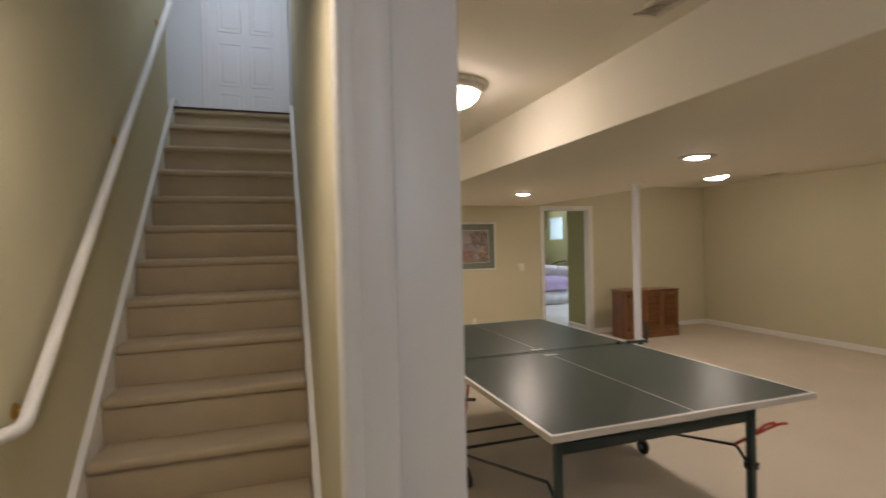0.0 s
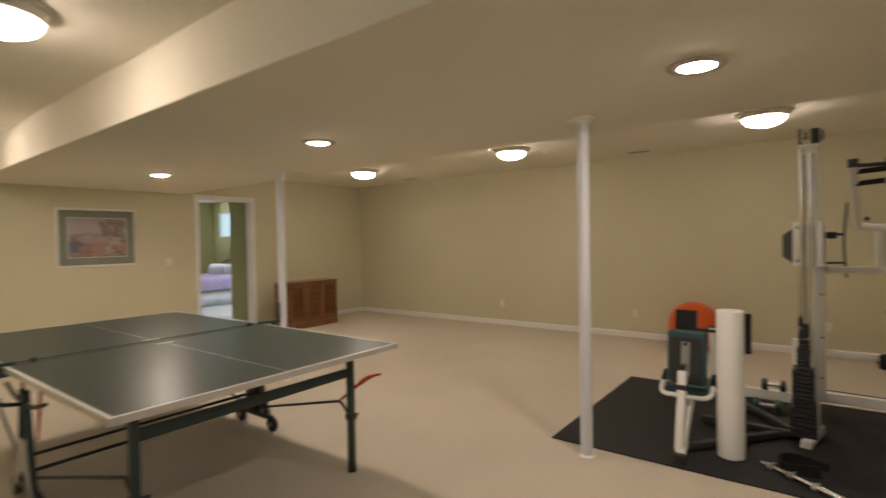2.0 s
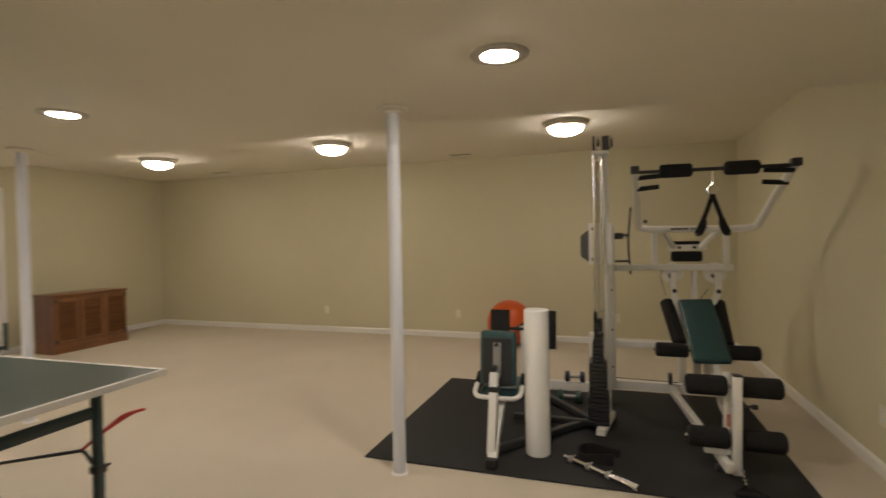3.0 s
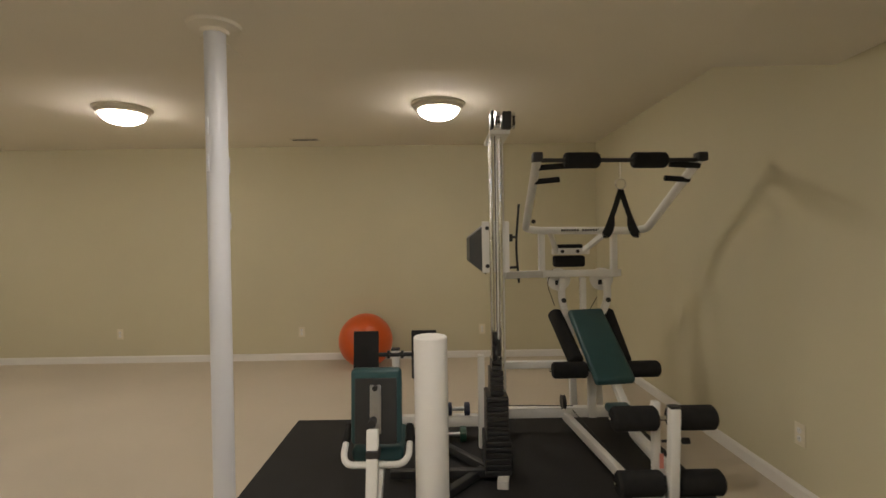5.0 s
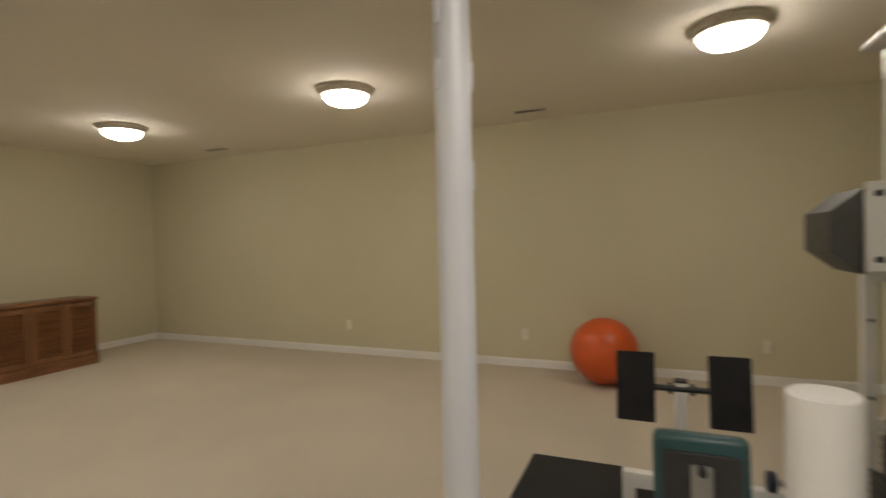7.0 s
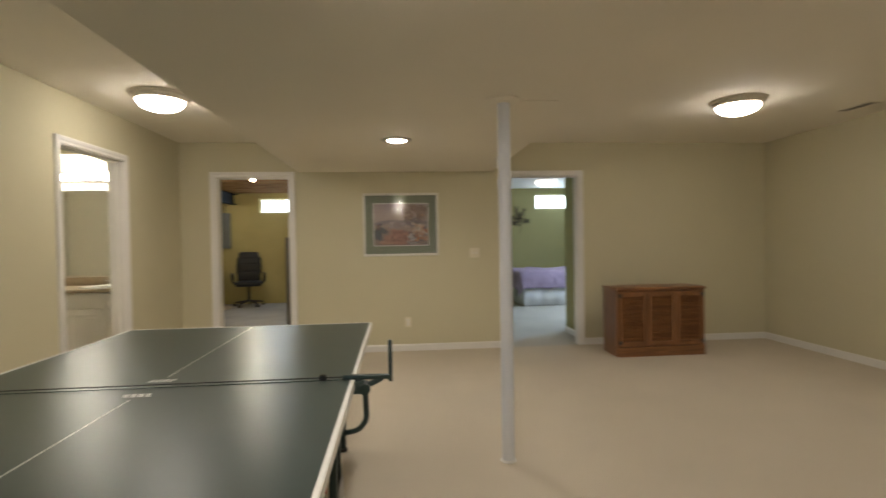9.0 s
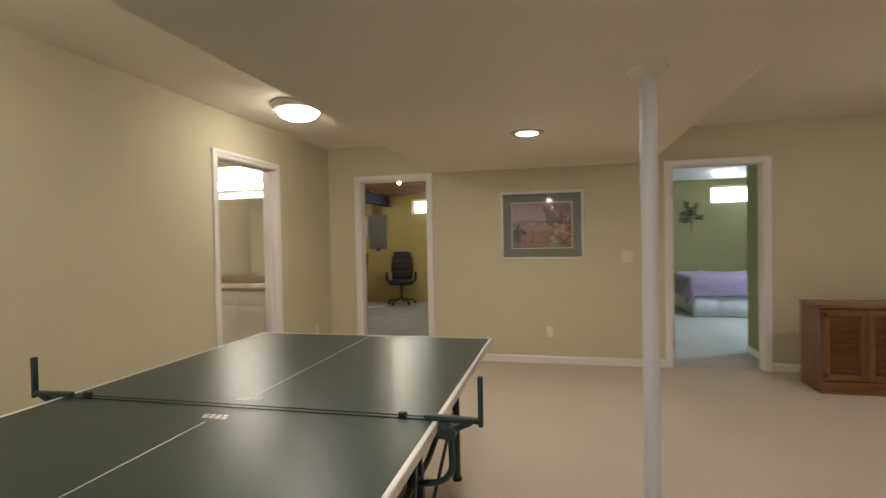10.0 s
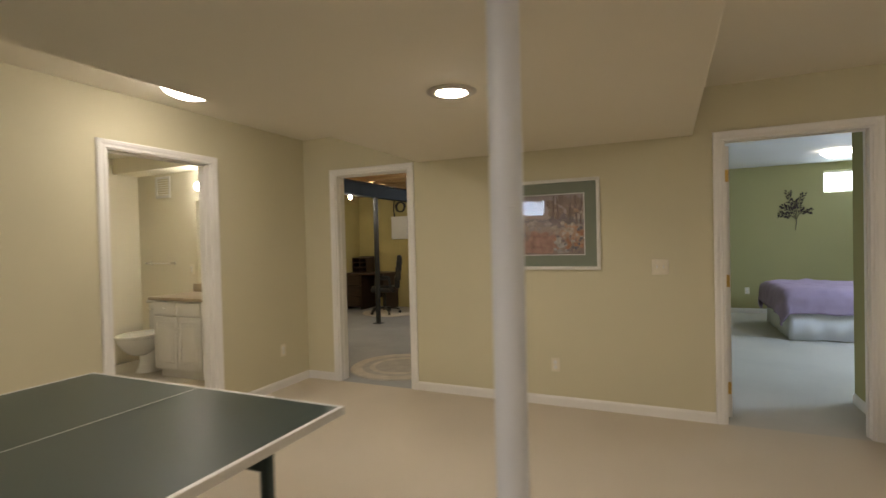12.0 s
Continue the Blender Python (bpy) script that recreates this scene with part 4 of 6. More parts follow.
beam = thing("steel_beam", -1.08, 2.7, 2.10, "dark blue-black steel I-beam under the joists", "beam")
bm = bmesh.new()
box(bm, -0.07, 0.07, -2.55, 2.49, 0.04, 0.054)
box(bm, -0.07, 0.07, -2.55, 2.49, 0.246, 0.26)
box(bm, -0.006, 0.006, -2.55, 2.49, 0.054, 0.246)
part("beam_body", bm, M_BEAM, beam, "", False)
sp = thing("steel_post", -1.12, 3.17, 0, "slim black steel post on the concrete floor", "post")
bm = bmesh.new()
lathe(bm, [(0.042, 0.006), (0.042, 2.14)], 24)
part("shaft", bm, M_BLACK, sp)
bm = bmesh.new()
rbox(bm, -0.07, 0.07, -0.07, 0.07, -0.004, 0.008, 0.002, 1)
part("base_plate", bm, M_BLACK, sp)


def bare_bulb(x, y, z):
    b = thing("bare_bulb", x, y, z, "bare lit bulb in a white holder under the joists", "lamp", "store room bulbs")
    bm = bmesh.new()
    lathe(bm, [(0.05, 0.11), (0.05, 0.08), (0.025, 0.06), (0.02, 0.035)], 20)
    bar(bm, (0, 0, 0.10), (0, 0, 0.53), 0.03, 0.03)
    part("holder", bm, M_WHITE, b)
    bm = bmesh.new()
    lathe(bm, [(0.013, 0.04), (0.019, 0.022), (0.024, 0.0), (0.021, -0.018), (0.012, -0.028), (0.002, -0.031)], 20)
    part("bulb", bm, M_BULB, b, "lit glass bulb")
    return b


bb = bare_bulb(0.348, 1.628, 2.235)
copy_thing(bb, pose(-1.36, 2.78, 2.14))
copy_thing(bb, pose(1.75, 3.2, 2.15))

# electric panels
ep = thing("electric_panel", -1.34, BY1, 1.58, "grey steel electric panel box on the yellow wall", "electric panel")
bm = bmesh.new()
rbox(bm, -0.19, 0.19, -0.10, -0.001, -0.38, 0.38, 0.005, 1)
part("box", bm, M_PANELGREY, ep)
bm = bmesh.new()
rbox(bm, -0.16, 0.16, -0.112, -0.099, -0.30, 0.30, 0.004, 1)
part("lid", bm, M_PANELGREY, ep)
bm = bmesh.new()
rod(bm, (0, -0.05, -0.38), (0, -0.05, -0.44), 0.03, 14)
for k in range(5):
    bend(bm, [(-0.12 + k * 0.05, -0.05, 0.38), (-0.10 + k * 0.05, -0.04, 0.62), (-0.14 + k * 0.06, -0.04, 0.85)], 0.008, 6)
part("cable", bm, M_BLACK, ep, "dark cables")
wp = thing("electric_panel", -1.765, BY1, 1.685, "white steel cover box on the yellow wall", "electric panel")
bm = bmesh.new()
rbox(bm, -0.19, 0.19, -0.08, -0.001, -0.24, 0.24, 0.006, 2)
part("box", bm, M_WHITE, wp)
bm = bmesh.new()
rbox(bm, -0.17, 0.17, -0.09, -0.079, -0.22, 0.22, 0.006, 2)
part("lid", bm, M_WHITE, wp)
bm = bmesh.new()
bend(bm, arc([(-0.13, -0.04, 0.24), (-0.15, -0.04, 0.45), (-0.10, -0.04, 0.7)], 0.1, 5), 0.012, 8)
part("cable", bm, M_BLACK, wp)
hose = thing("coiled_cable", -1.72, BY1 - 0.05, 2.12, "black coiled cable hung on the yellow wall", "cable")
bm = bmesh.new()
bend(bm, [(0.10 * math.cos(a) * (1 + 0.04 * math.sin(3 * a)), -0.004 * a, 0.10 * math.sin(a)) for a in [i * 0.3 for i in range(60)]], 0.012, 8)
part("coil", bm, M_BLACK, hose)


def office_chair(x, y, rz):
    c = thing("office_chair", x, y, 0.0, "black leather swivel office chair with arms on the concrete floor", "chair", "office chairs", rz)
    bm = bmesh.new()
    rbox(bm, -0.25, 0.25, -0.25, 0.23, 0.42, 0.52, 0.04, 4)
    part("seat", bm, M_LEATHER, c)
    bm = bmesh.new()
    for z0, z1, wd, off in ((0.48, 0.72, 0.225, 0.20), (0.63, 0.90, 0.245, 0.222), (0.80, 1.02, 0.235, 0.240), (0.92, 1.12, 0.20, 0.255)):
        rbox(bm, -wd, wd, off, off + 0.10, z0, z1, 0.048, 5)
    part("backrest", bm, M_LEATHER, c)
    bm = bmesh.new()
    rod(bm, (0, 0, 0.10), (0, 0, 0.43), 0.028, 14)
    part("column", bm, M_PLASTIC, c)
    for s in (-1, 1):
        bm = bmesh.new()
        bend(bm, arc([(s * 0.22, 0.12, 0.44), (s * 0.31, 0.12, 0.50), (s * 0.31, 0.10, 0.68), (s * 0.31, -0.17, 0.68), (s * 0.30, -0.15, 0.52), (s * 0.22, -0.10, 0.44)], 0.05, 4), 0.02, 10)
        part("armrest", bm, M_PLASTIC, c)
    for k in range(5):
        a = k * 2 * math.pi / 5 + 0.3
        bm = bmesh.new()
        bar(bm, (0, 0, 0.12), (0.29 * math.cos(a), 0.29 * math.sin(a), 0.075), 0.04, 0.03)
        leg = part("base_leg", bm, M_PLASTIC, c)
        bm = bmesh.new()
        lathe(bm, [(0.01, -0.02), (0.028, -0.018), (0.03, 0), (0.028, 0.018), (0.01, 0.02)], 14, pose(0.29 * math.cos(a), 0.29 * math.sin(a), 0.027, 90, 0, math.degrees(a)))
        part("caster", bm, M_PLASTIC, leg)
    return c


oc = office_chair(-0.67, 4.75, 14)
copy_thing(oc, pose(-1.60, 4.18, 0.011, 0, 0, -60))
rug = thing("round_rug", 0.70, 0.72, -0.004, "round cream rug with a darker ring on the concrete", "rug")
bm = bmesh.new()
lathe(bm, [(0.57, 0), (0.57, 0.008), (0.56, 0.012), (0.02, 0.012)], 56)
part("pile", bm, mat("tan_rug", (0.50, 0.465, 0.41), 0.95, var=0.1, scale=8, fine=200, bump=0.7, depth=0.005, spec=0.1), rug)
for r0, r1 in ((0.44, 0.56), (0.30, 0.36)):
    bm = bmesh.new()
    lathe(bm, [(r0, 0.0122), (r0 + 0.01, 0.017), (r1 - 0.01, 0.017), (r1, 0.0122)], 56, cap=False)
    part("braid_ring", bm, M_RUG, rug, "cream braided ring")
rug2 = thing("round_rug", -1.55, 4.45, -0.004, "round cream rug under the office chair", "rug")
bm = bmesh.new()
lathe(bm, [(0.62, 0), (0.62, 0.01), (0.61, 0.014), (0.02, 0.014)], 56)
part("pile", bm, M_RUG, rug2)

desk = thing("desk", -2.25, 4.85, 0, "dark wooden desk with a low hutch of cubby holes", "desk")
bm = bmesh.new()
rbox(bm, -0.55, 0.42, -0.32, 0.32, 0.72, 0.755, 0.004, 1)
part("desktop", bm, M_DARKWOOD, desk)
for x in (-0.54, -0.14, 0.39):
    bm = bmesh.new()
    rbox(bm, x - 0.012, x + 0.018, -0.30, 0.30, 0, 0.72, 0.003, 1)
    part("side_panel", bm, M_DARKWOOD, desk)
for k in range(3):
    bm = bmesh.new()
    rbox(bm, -0.52, -0.155, -0.315, -0.295, 0.06 + k * 0.22, 0.27 + k * 0.22, 0.004, 1)
    part("drawer_front", bm, M_DARKWOOD, desk)
bm = bmesh.new()
rbox(bm, -0.13, 0.38, 0.25, 0.28, 0.2, 0.72, 0.003, 1)
part("back_panel", bm, M_DARKWOOD, desk)
bm = bmesh.new()
for x in (-0.53, -0.36, -0.19):
    rbox(bm, x - 0.01, x + 0.01, 0.0, 0.3, 0.755, 1.06, 0.002, 1)
for z in (0.86, 0.96, 1.06):
    rbox(bm, -0.54, -0.18, 0.0, 0.3, z - 0.01, z + 0.01, 0.002, 1)
rbox(bm, -0.54, -0.18, 0.29, 0.31, 0.755, 1.09, 0.002, 1)
part("hutch", bm, M_DARKWOOD, desk)

furnace = thing("furnace", 1.02, 2.05, 0, "grey sheet-metal furnace with louvred front on the concrete floor", "furnace")
bm = bmesh.new()
rbox(bm, -0.26, 0.30, -0.3, 0.3, -0.004, 1.38, 0.006, 1)
part("casing", bm, mat("furnace_enamel", (0.20, 0.18, 0.15), 0.45, var=0.05, bump=0.05), furnace)
for k in range(6):
    bm = bmesh.new()
    rbox(bm, -0.22, 0.26, -0.312, -0.298, 0.55 + k * 0.13, 0.64 + k * 0.13, 0.006, 1)
    part("louvre", bm, M_PANELGREY, furnace)
bm = bmesh.new()
rbox(bm, -0.20, 0.24, -0.31, -0.298, 0.08, 0.46, 0.006, 1)
part("access_panel", bm, M_PANELGREY, furnace)
plen = thing("air_duct", 1.02, 2.05, 1.38, "shiny galvanised duct rising from the furnace", "duct")
bm = bmesh.new()
rbox(bm, -0.22, 0.26, -0.25, 0.27, 0.0, 0.30, 0.004, 1)
bar(bm, (0.04, 0, 0.28), (0.22, 0.05, 0.62), 0.36, 0.24)
bar(bm, (0.20, 0.05, 0.60), (0.20, 0.05, 0.98), 0.34, 0.3)
part("plenum", bm, M_GALV, plen)
flue = thing("flue_pipe", 1.52, 2.5, 1.8, "round galvanised flue pipe with elbow under the joists", "duct")
bm = bmesh.new()
bend(bm, arc([(0.02, -0.3, -0.02), (0.0, -0.1, 0.0), (0.0, 0.3, 0.02), (0.0, 0.3, 0.55)], 0.14, 6), 0.085, 20)
bend(bm, [(-0.20, 0.05, 0.18), (-0.20, 0.05, 0.56)], 0.08, 20)
part("pipe", bm, M_GALV, flue)
tank = thing("water_heater", 1.95, 3.4, 0, "cylindrical grey water heater on the concrete floor", "water heater")
bm = bmesh.new()
lathe(bm, [(0.24, -0.004), (0.25, 0.02), (0.25, 1.40), (0.22, 1.44), (0.05, 1.45)], 36)
part("shell", bm, mat("heater_enamel", (0.45, 0.44, 0.40), 0.4), tank)
bm = bmesh.new()
rod(bm, (0, 0, 1.44), (0, 0, 2.38), 0.05, 16)
part("vent_pipe", bm, M_GALV, tank)

# ---- bedroom ----
M_DUVET = mat("lilac_cotton", (0.334, 0.259, 0.357), 0.85, var=0.08, scale=5, fine=250, bump=0.3, depth=0.002, spec=0.2)
M_SKIRT = mat("white_bed_linen", (0.78, 0.78, 0.80), 0.9, var=0.03, scale=5, fine=250, bump=0.2, spec=0.2)
M_BEDCARPET = mat("pale_bedroom_carpet", (0.56, 0.53, 0.47), 0.95, var=0.06, scale=1.6, fine=330, bump=0.8, depth=0.006, spec=0.1, finevar=0.16)
M_IRON = mat("bronze_iron", (0.035, 0.022, 0.014), 0.5, metal=0.4, var=0.2, scale=20, bump=0.1)
GX0, GX1, GY0, GY1, GZ = 2.72, 7.2, 0.124, 5.95, 2.52
bm = bmesh.new()
box(bm, GX0, GX1, 0.0, GY1, -0.12, -0.002)
structure("floor_bedroom", bm, M_BEDCARPET, "pale carpet of the bedroom", "floor")
bm = bmesh.new()
slab(bm, 'y', 0.06, GY0, 2.70, GX1, 0, GZ + 0.1, [(*DR, 0, DH)])
structure("wall_bedroom_south", bm, M_GREEN, "sage green painted bedroom wall with the doorway", "wall")
bm = bmesh.new()
slab(bm, 'y', GY1, GY1 + 0.25, GX0 - 0.1, GX1 + 0.1, 0, GZ + 0.1, [(5.77, 6.80, 2.02, 2.385)])
structure("wall_bedroom_north", bm, M_GREEN, "sage green painted bedroom wall with a small window", "wall")
bm = bmesh.new()
slab(bm, 'x', GX0 - 0.02, GX0, GY0, GY1, 0, GZ + 0.1)
structure("wall_bedroom_west", bm, M_GREEN, "sage green painted bedroom side wall", "wall")
bm = bmesh.new()
# the first hole takes the assumed window, the second the visible one
slab(bm, 'x', GX1, GX1 + 0.1, 0.06, GY1, 0, GZ + 0.1, [(1.75, 2.85, 1.58, 2.22), (4.95, 5.75, 1.58, 2.22)])
structure("wall_bedroom_east", bm, M_GREEN, "sage green painted bedroom wall with windows", "wall")
bm = bmesh.new()
slab(bm, 'x', 4.76, 4.88, GY0, 0.86, 0, GZ)
structure("wall_bedroom_closet", bm, M_GREEN, "short sage green partition beside the bedroom door", "wall")
bm = bmesh.new()
box(bm, GX0, GX1, GY0, GY1, GZ, GZ + 0.1)
structure("ceiling_bedroom", bm, M_WHITEWALL, "white painted bedroom ceiling", "ceiling")
small_window("window_south", 0.10, YS, 2.17, 0.45, 0.19, 0.25, 180, sky_mat=mat("dim_daylight_haze", (0.7, 0.8, 0.9), 0.9, bump=0, emit=(0.50, 0.72, 1.0), strength=0.55))
baseboard("baseboard_8", GX0, GY1 - 0.001, GX1, GY1 - 0.001, 0, -1)
baseboard("baseboard_9", 4.759, GY0, 4.759, 0.86, -1, 0)
small_window("window_bedroom", 6.285, GY1, 2.2025, 0.515, 0.1825, 0.25)
# assumed window, out of view, added as the source for the bed's side light
small_window("added_window_bedroom_east", GX1, 2.3, 1.9, 0.55, 0.32, 0.1, -90)
small_window("window_bedroom_side", GX1, 5.35, 1.9, 0.40, 0.32, 0.1, -90, False, sky_mat=mat("shaded_daylight_haze", (0.7, 0.8, 0.9), 0.9, bump=0, emit=(0.55, 0.85, 1.0), strength=0.55))
dish = thing("ceiling_lamp", 5.58, 4.5, GZ, "flush ceiling lamp with a shallow frosted glass dish, lit", "lamp")
bm = bmesh.new()
lathe(bm, [(0.13, 0), (0.13, -0.03), (0.11, -0.04)], 36)
part("pan", bm, M_RIM, dish)
bm = bmesh.new()
lathe(bm, [(0.178, -0.030), (0.181, -0.036), (0.163, -0.058), (0.128, -0.084), (0.08, -0.104), (0.03, -0.112), (0.003, -0.113)], 44)
part("glass_dish", bm, mat("dish_glass_lit", (0.9, 0.88, 0.82), 0.3, bump=0, emit=(1.0, 0.91, 0.80), strength=13.0), dish, "lit frosted glass dish")
for k in range(3):
    bm = bmesh.new()
    c = Vector((0.177 * math.cos(k * 2.094 - 1.4), 0.177 * math.sin(k * 2.094 - 1.4), -0.033))
    rod(bm, c, c + Vector((0, 0, -0.014)), 0.009, 10)
    rod(bm, c, (c.x * 0.70, c.y * 0.70, -0.024), 0.005, 8)
    part("clip", bm, M_CANRING, dish, "small metal glass clip")

bed = thing("bed", 4.83, 3.52, 0, "double bed with rumpled lilac duvet and white bed skirt", "bed")
bm = bmesh.new()
rbox(bm, 0.04, 2.0, 0.04, 1.53, 0.06, 0.50, 0.05, 3)
part("mattress", bm, M_SKIRT, bed)


def drape(bm, x0, x1, y0, y1, top, over, n, m_, seed):
    """A duvet over a block from x0, y0 to x1, y1: full rounded shoulders, sides hanging by about over, with folds."""
    r = 0.15

    def fold(d):
        """How far out and down the cloth lies, d metres past where the shoulder starts."""
        if d <= 0:
            return 0.0, 0.0
        if d < r * math.pi / 2:
            return r * math.sin(d / r), r * (1 - math.cos(d / r))
        return r + 0.02 * min(1, (d - r * math.pi / 2) / 0.2), r + d - r * math.pi / 2

    g = []
    for i in range(n + 1):
        row = []
        for j in range(m_ + 1):
            x = x0 + r - over + (x1 - x0 - r + over) * i / n
            y = y0 + r - over + (y1 - y0 - 2 * r + 2 * over) * j / m_
            dx, sy = x0 + r - x, (y0 + r - y) if y < (y0 + y1) / 2 else (y - y1 + r)
            ex, ey = max(dx, 0), max(sy, 0)
            d = math.hypot(ex, ey)
            out, down = fold(d)
            px, py = max(x, x0 + r), min(max(y, y0 + r), y1 - r)
            if d > 0:
                px -= out * ex / d
                py += out * (ey / d) * (-1 if y < (y0 + y1) / 2 else 1)
            hang = min(1, down / 0.2)
            puff = 0.026 * noise.noise(Vector((x * 2.6 + seed, y * 2.6, 0.3))) + 0.016 * noise.noise(Vector((x * 7 + seed, y * 5, 1.3)))
            crease = 0.022 * abs(noise.noise(Vector((x * 5.5 - y * 3.0, y * 2.2 + x, seed)))) - 0.008
            push = (0.030 * noise.noise(Vector((x * 5, y * 5, 4 + seed))) + 0.012 * noise.noise(Vector((x * 13, y * 13, seed)))) * hang
            row.append(bm.verts.new((px - push * (ex > ey), py + push * (ey >= ex) * (-1 if y < (y0 + y1) / 2 else 1), top - down + (puff + crease) * (1 - 0.6 * hang))))
        g.append(row)
    for i in range(n):
        for j in range(m_):
            bm.faces.new((g[i][j], g[i + 1][j], g[i + 1][j + 1], g[i][j + 1]))


bm = bmesh.new()
drape(bm, -0.13, 1.60, -0.06, 1.61, 0.665, 0.40, 64, 84, 2.0)
ob = part("duvet", bm, M_DUVET, bed, "rumpled lilac duvet")
so = ob.modifiers.new("thick", 'SOLIDIFY')
so.thickness = 0.03
bm = bmesh.new()
ring = []
for i in range(161):
    s = i / 160 * 5.5
    if s < 2.0:
        x, y, nx, ny = 2.0 - s, 0.0, 0, -1
    elif s < 3.55:
        x, y, nx, ny = 0.0, s - 2.0, -1, 0
    else:
        x, y, nx, ny = s - 3.55, 1.55, 0, 1
    k = 0.012 * math.sin(s * 26) + 0.01 * math.sin(s * 11)
    ring.append((bm.verts.new((x, y, 0.46)), bm.verts.new((x + nx * (0.012 + k), y + ny * (0.012 + k), 0.012 + 0.006 * math.sin(s * 9)))))
for a, b in zip(ring, ring[1:]):
    bm.faces.new((a[0], b[0], b[1], a[1]))
sk = part("bed_skirt", bm, M_SKIRT, bed, "white gathered bed skirt")
so = sk.modifiers.new("thick", 'SOLIDIFY')
so.thickness = 0.006
for y in (0.4, 1.15):
    bm = bmesh.new()
    rbox(bm, 1.66, 1.90, y - 0.33, y + 0.33, 0.53, 0.90, 0.10, 4)
    pl = part("pillow", bm, M_SKIRT, bed, "white pillow")
bm = bmesh.new()
bend(bm, arc([(2.03, 0.02, 0), (2.03, 0.02, 0.85), (2.03, 0.4, 0.98), (2.03, 0.78, 1.02), (2.03, 1.16, 0.98), (2.03, 1.55, 0.85), (2.03, 1.55, 0)], 0.1, 5), 0.02, 10)
for k in range(1, 8):
    rod(bm, (2.03, 0.02 + k * 0.19, 0.3), (2.03, 0.02 + k * 0.19, 0.94), 0.008, 8)
part("headboard", bm, M_IRON, bed, "dark iron headboard")

tree = thing("wall_ornament", 5.37, GY1, 1.46, "dark bronze metal tree branch ornament on the green wall", "wall ornament")
rnd = random.Random(3)
bm, bl = bmesh.new(), bmesh.new()


def iron_leaf(x, z, turn, size):
    gg = bmesh.ops.create_icosphere(bl, subdivisions=1, radius=1)
    mm = Matrix.Translation((x, -0.026, z)) @ Matrix.Rotation(turn, 4, 'Y') @ Matrix.Diagonal((size * 0.5, 0.003, size, 1))
    bmesh.ops.transform(bl, matrix=mm, verts=gg["verts"])


bend(bm, [(0.0, -0.02, -0.04), (0.012, -0.02, 0.04), (0.02, -0.02, 0.10), (0.01, -0.02, 0.16)], 0.006, 7)
SPRAYS = (((0.01, 0.15), (-0.06, 0.20), (-0.14, 0.22), (-0.25, 0.23)), ((0.01, 0.16), (-0.04, 0.26), (-0.16, 0.33), (-0.20, 0.36)), ((0.0, 0.16), (-0.05, 0.30), (-0.10, 0.46), (-0.11, 0.60)),
          ((0.01, 0.16), (0.03, 0.30), (0.07, 0.44), (0.14, 0.54)), ((0.015, 0.13), (0.08, 0.24), (0.16, 0.28), (0.26, 0.28)), ((0.01, 0.20), (-0.02, 0.30), (-0.02, 0.38), (-0.01, 0.45)))
for spray in SPRAYS:
    line = arc([(x * 0.8, -0.02, z) for x, z in spray], 0.05, 4)
    bend(bm, line, 0.004, 6)
    pts = [Vector((x * 0.8, -0.02, z)) for x, z in spray]
    for k in range(11):
        u = 0.9 + 2.1 * k / 10
        i = min(int(u), 2)
        d = (pts[i + 1] - pts[i]).normalized()
        c = pts[i].lerp(pts[i + 1], u - i)
        lean, side = math.atan2(d.x, d.z), 1 if k % 2 else -1
        for turn in (lean + side * rnd.uniform(0.6, 1.1), lean - side * rnd.uniform(0.2, 1.2)):
            reach = rnd.uniform(0.030, 0.055)
            iron_leaf(c.x + reach * math.sin(turn), c.z + reach * math.cos(turn), turn, rnd.uniform(0.019, 0.027))
part("branch", bm, M_IRON, tree)
part("leaves", bl, M_IRON, tree)
wall_plate(4.664, GY1, 0.386, 0, "ivory plastic wall outlet low on the green wall", "outlet")
wall_plate(5.9, GY1, 0.386, 0, "ivory plastic wall outlet low on the green wall", "outlet")

# ---- bathroom ----
M_TILE = mat("pale_vinyl_floor", (0.58, 0.54, 0.47), 0.45, var=0.06, scale=5, bump=0.05)
M_LAMINATE = mat("tan_laminate", (0.37, 0.295, 0.205), 0.35, var=0.12, scale=14, fine=200, bump=0.03)
M_PORCELAIN = mat("white_porcelain", (0.82, 0.81, 0.78), 0.12, var=0.01, bump=0)
M_MIRROR = mat("mirror", (0.85, 0.86, 0.86), 0.02, metal=1.0, var=0.0, bump=0, finevar=0.0)
AX0, AX1, AY0, AY1 = -2.60, -0.06, -2.24, 0.0
bm = bmesh.new()
box(bm, AX0, AX1, AY0, AY1, -0.12, -0.003)
structure("floor_bathroom", bm, M_TILE, "pale vinyl bathroom floor", "floor")
bm = bmesh.new()
slab(bm, 'x', -0.105, -0.06, -2.3, AY1, 0, ZH + 0.1, [(*DB, 0, DH)])
structure("wall_bathroom_east", bm, M_CREAM, "cream painted bathroom wall with the doorway", "wall")
bm = bmesh.new()
slab(bm, 'y', AY1, AY1 + 0.06, AX0 - 0.1, -0.17, 0, ZH + 0.1)
structure("wall_bathroom_north", bm, M_CREAM, "cream painted bathroom wall behind the vanity", "wall")
bm = bmesh.new()
slab(bm, 'y', AY0 - 0.06, AY0, AX0, -0.17, 0, ZH + 0.1)
structure("wall_bathroom_south", bm, M_CREAM, "cream painted bathroom wall", "wall")
bm = bmesh.new()
slab(bm, 'x', AX0 - 0.1, AX0, AY0, AY1, 0, ZH + 0.1)
structure("wall_bathroom_west", bm, M_CREAM, "cream painted bathroom end wall", "wall")
bm = bmesh.new()
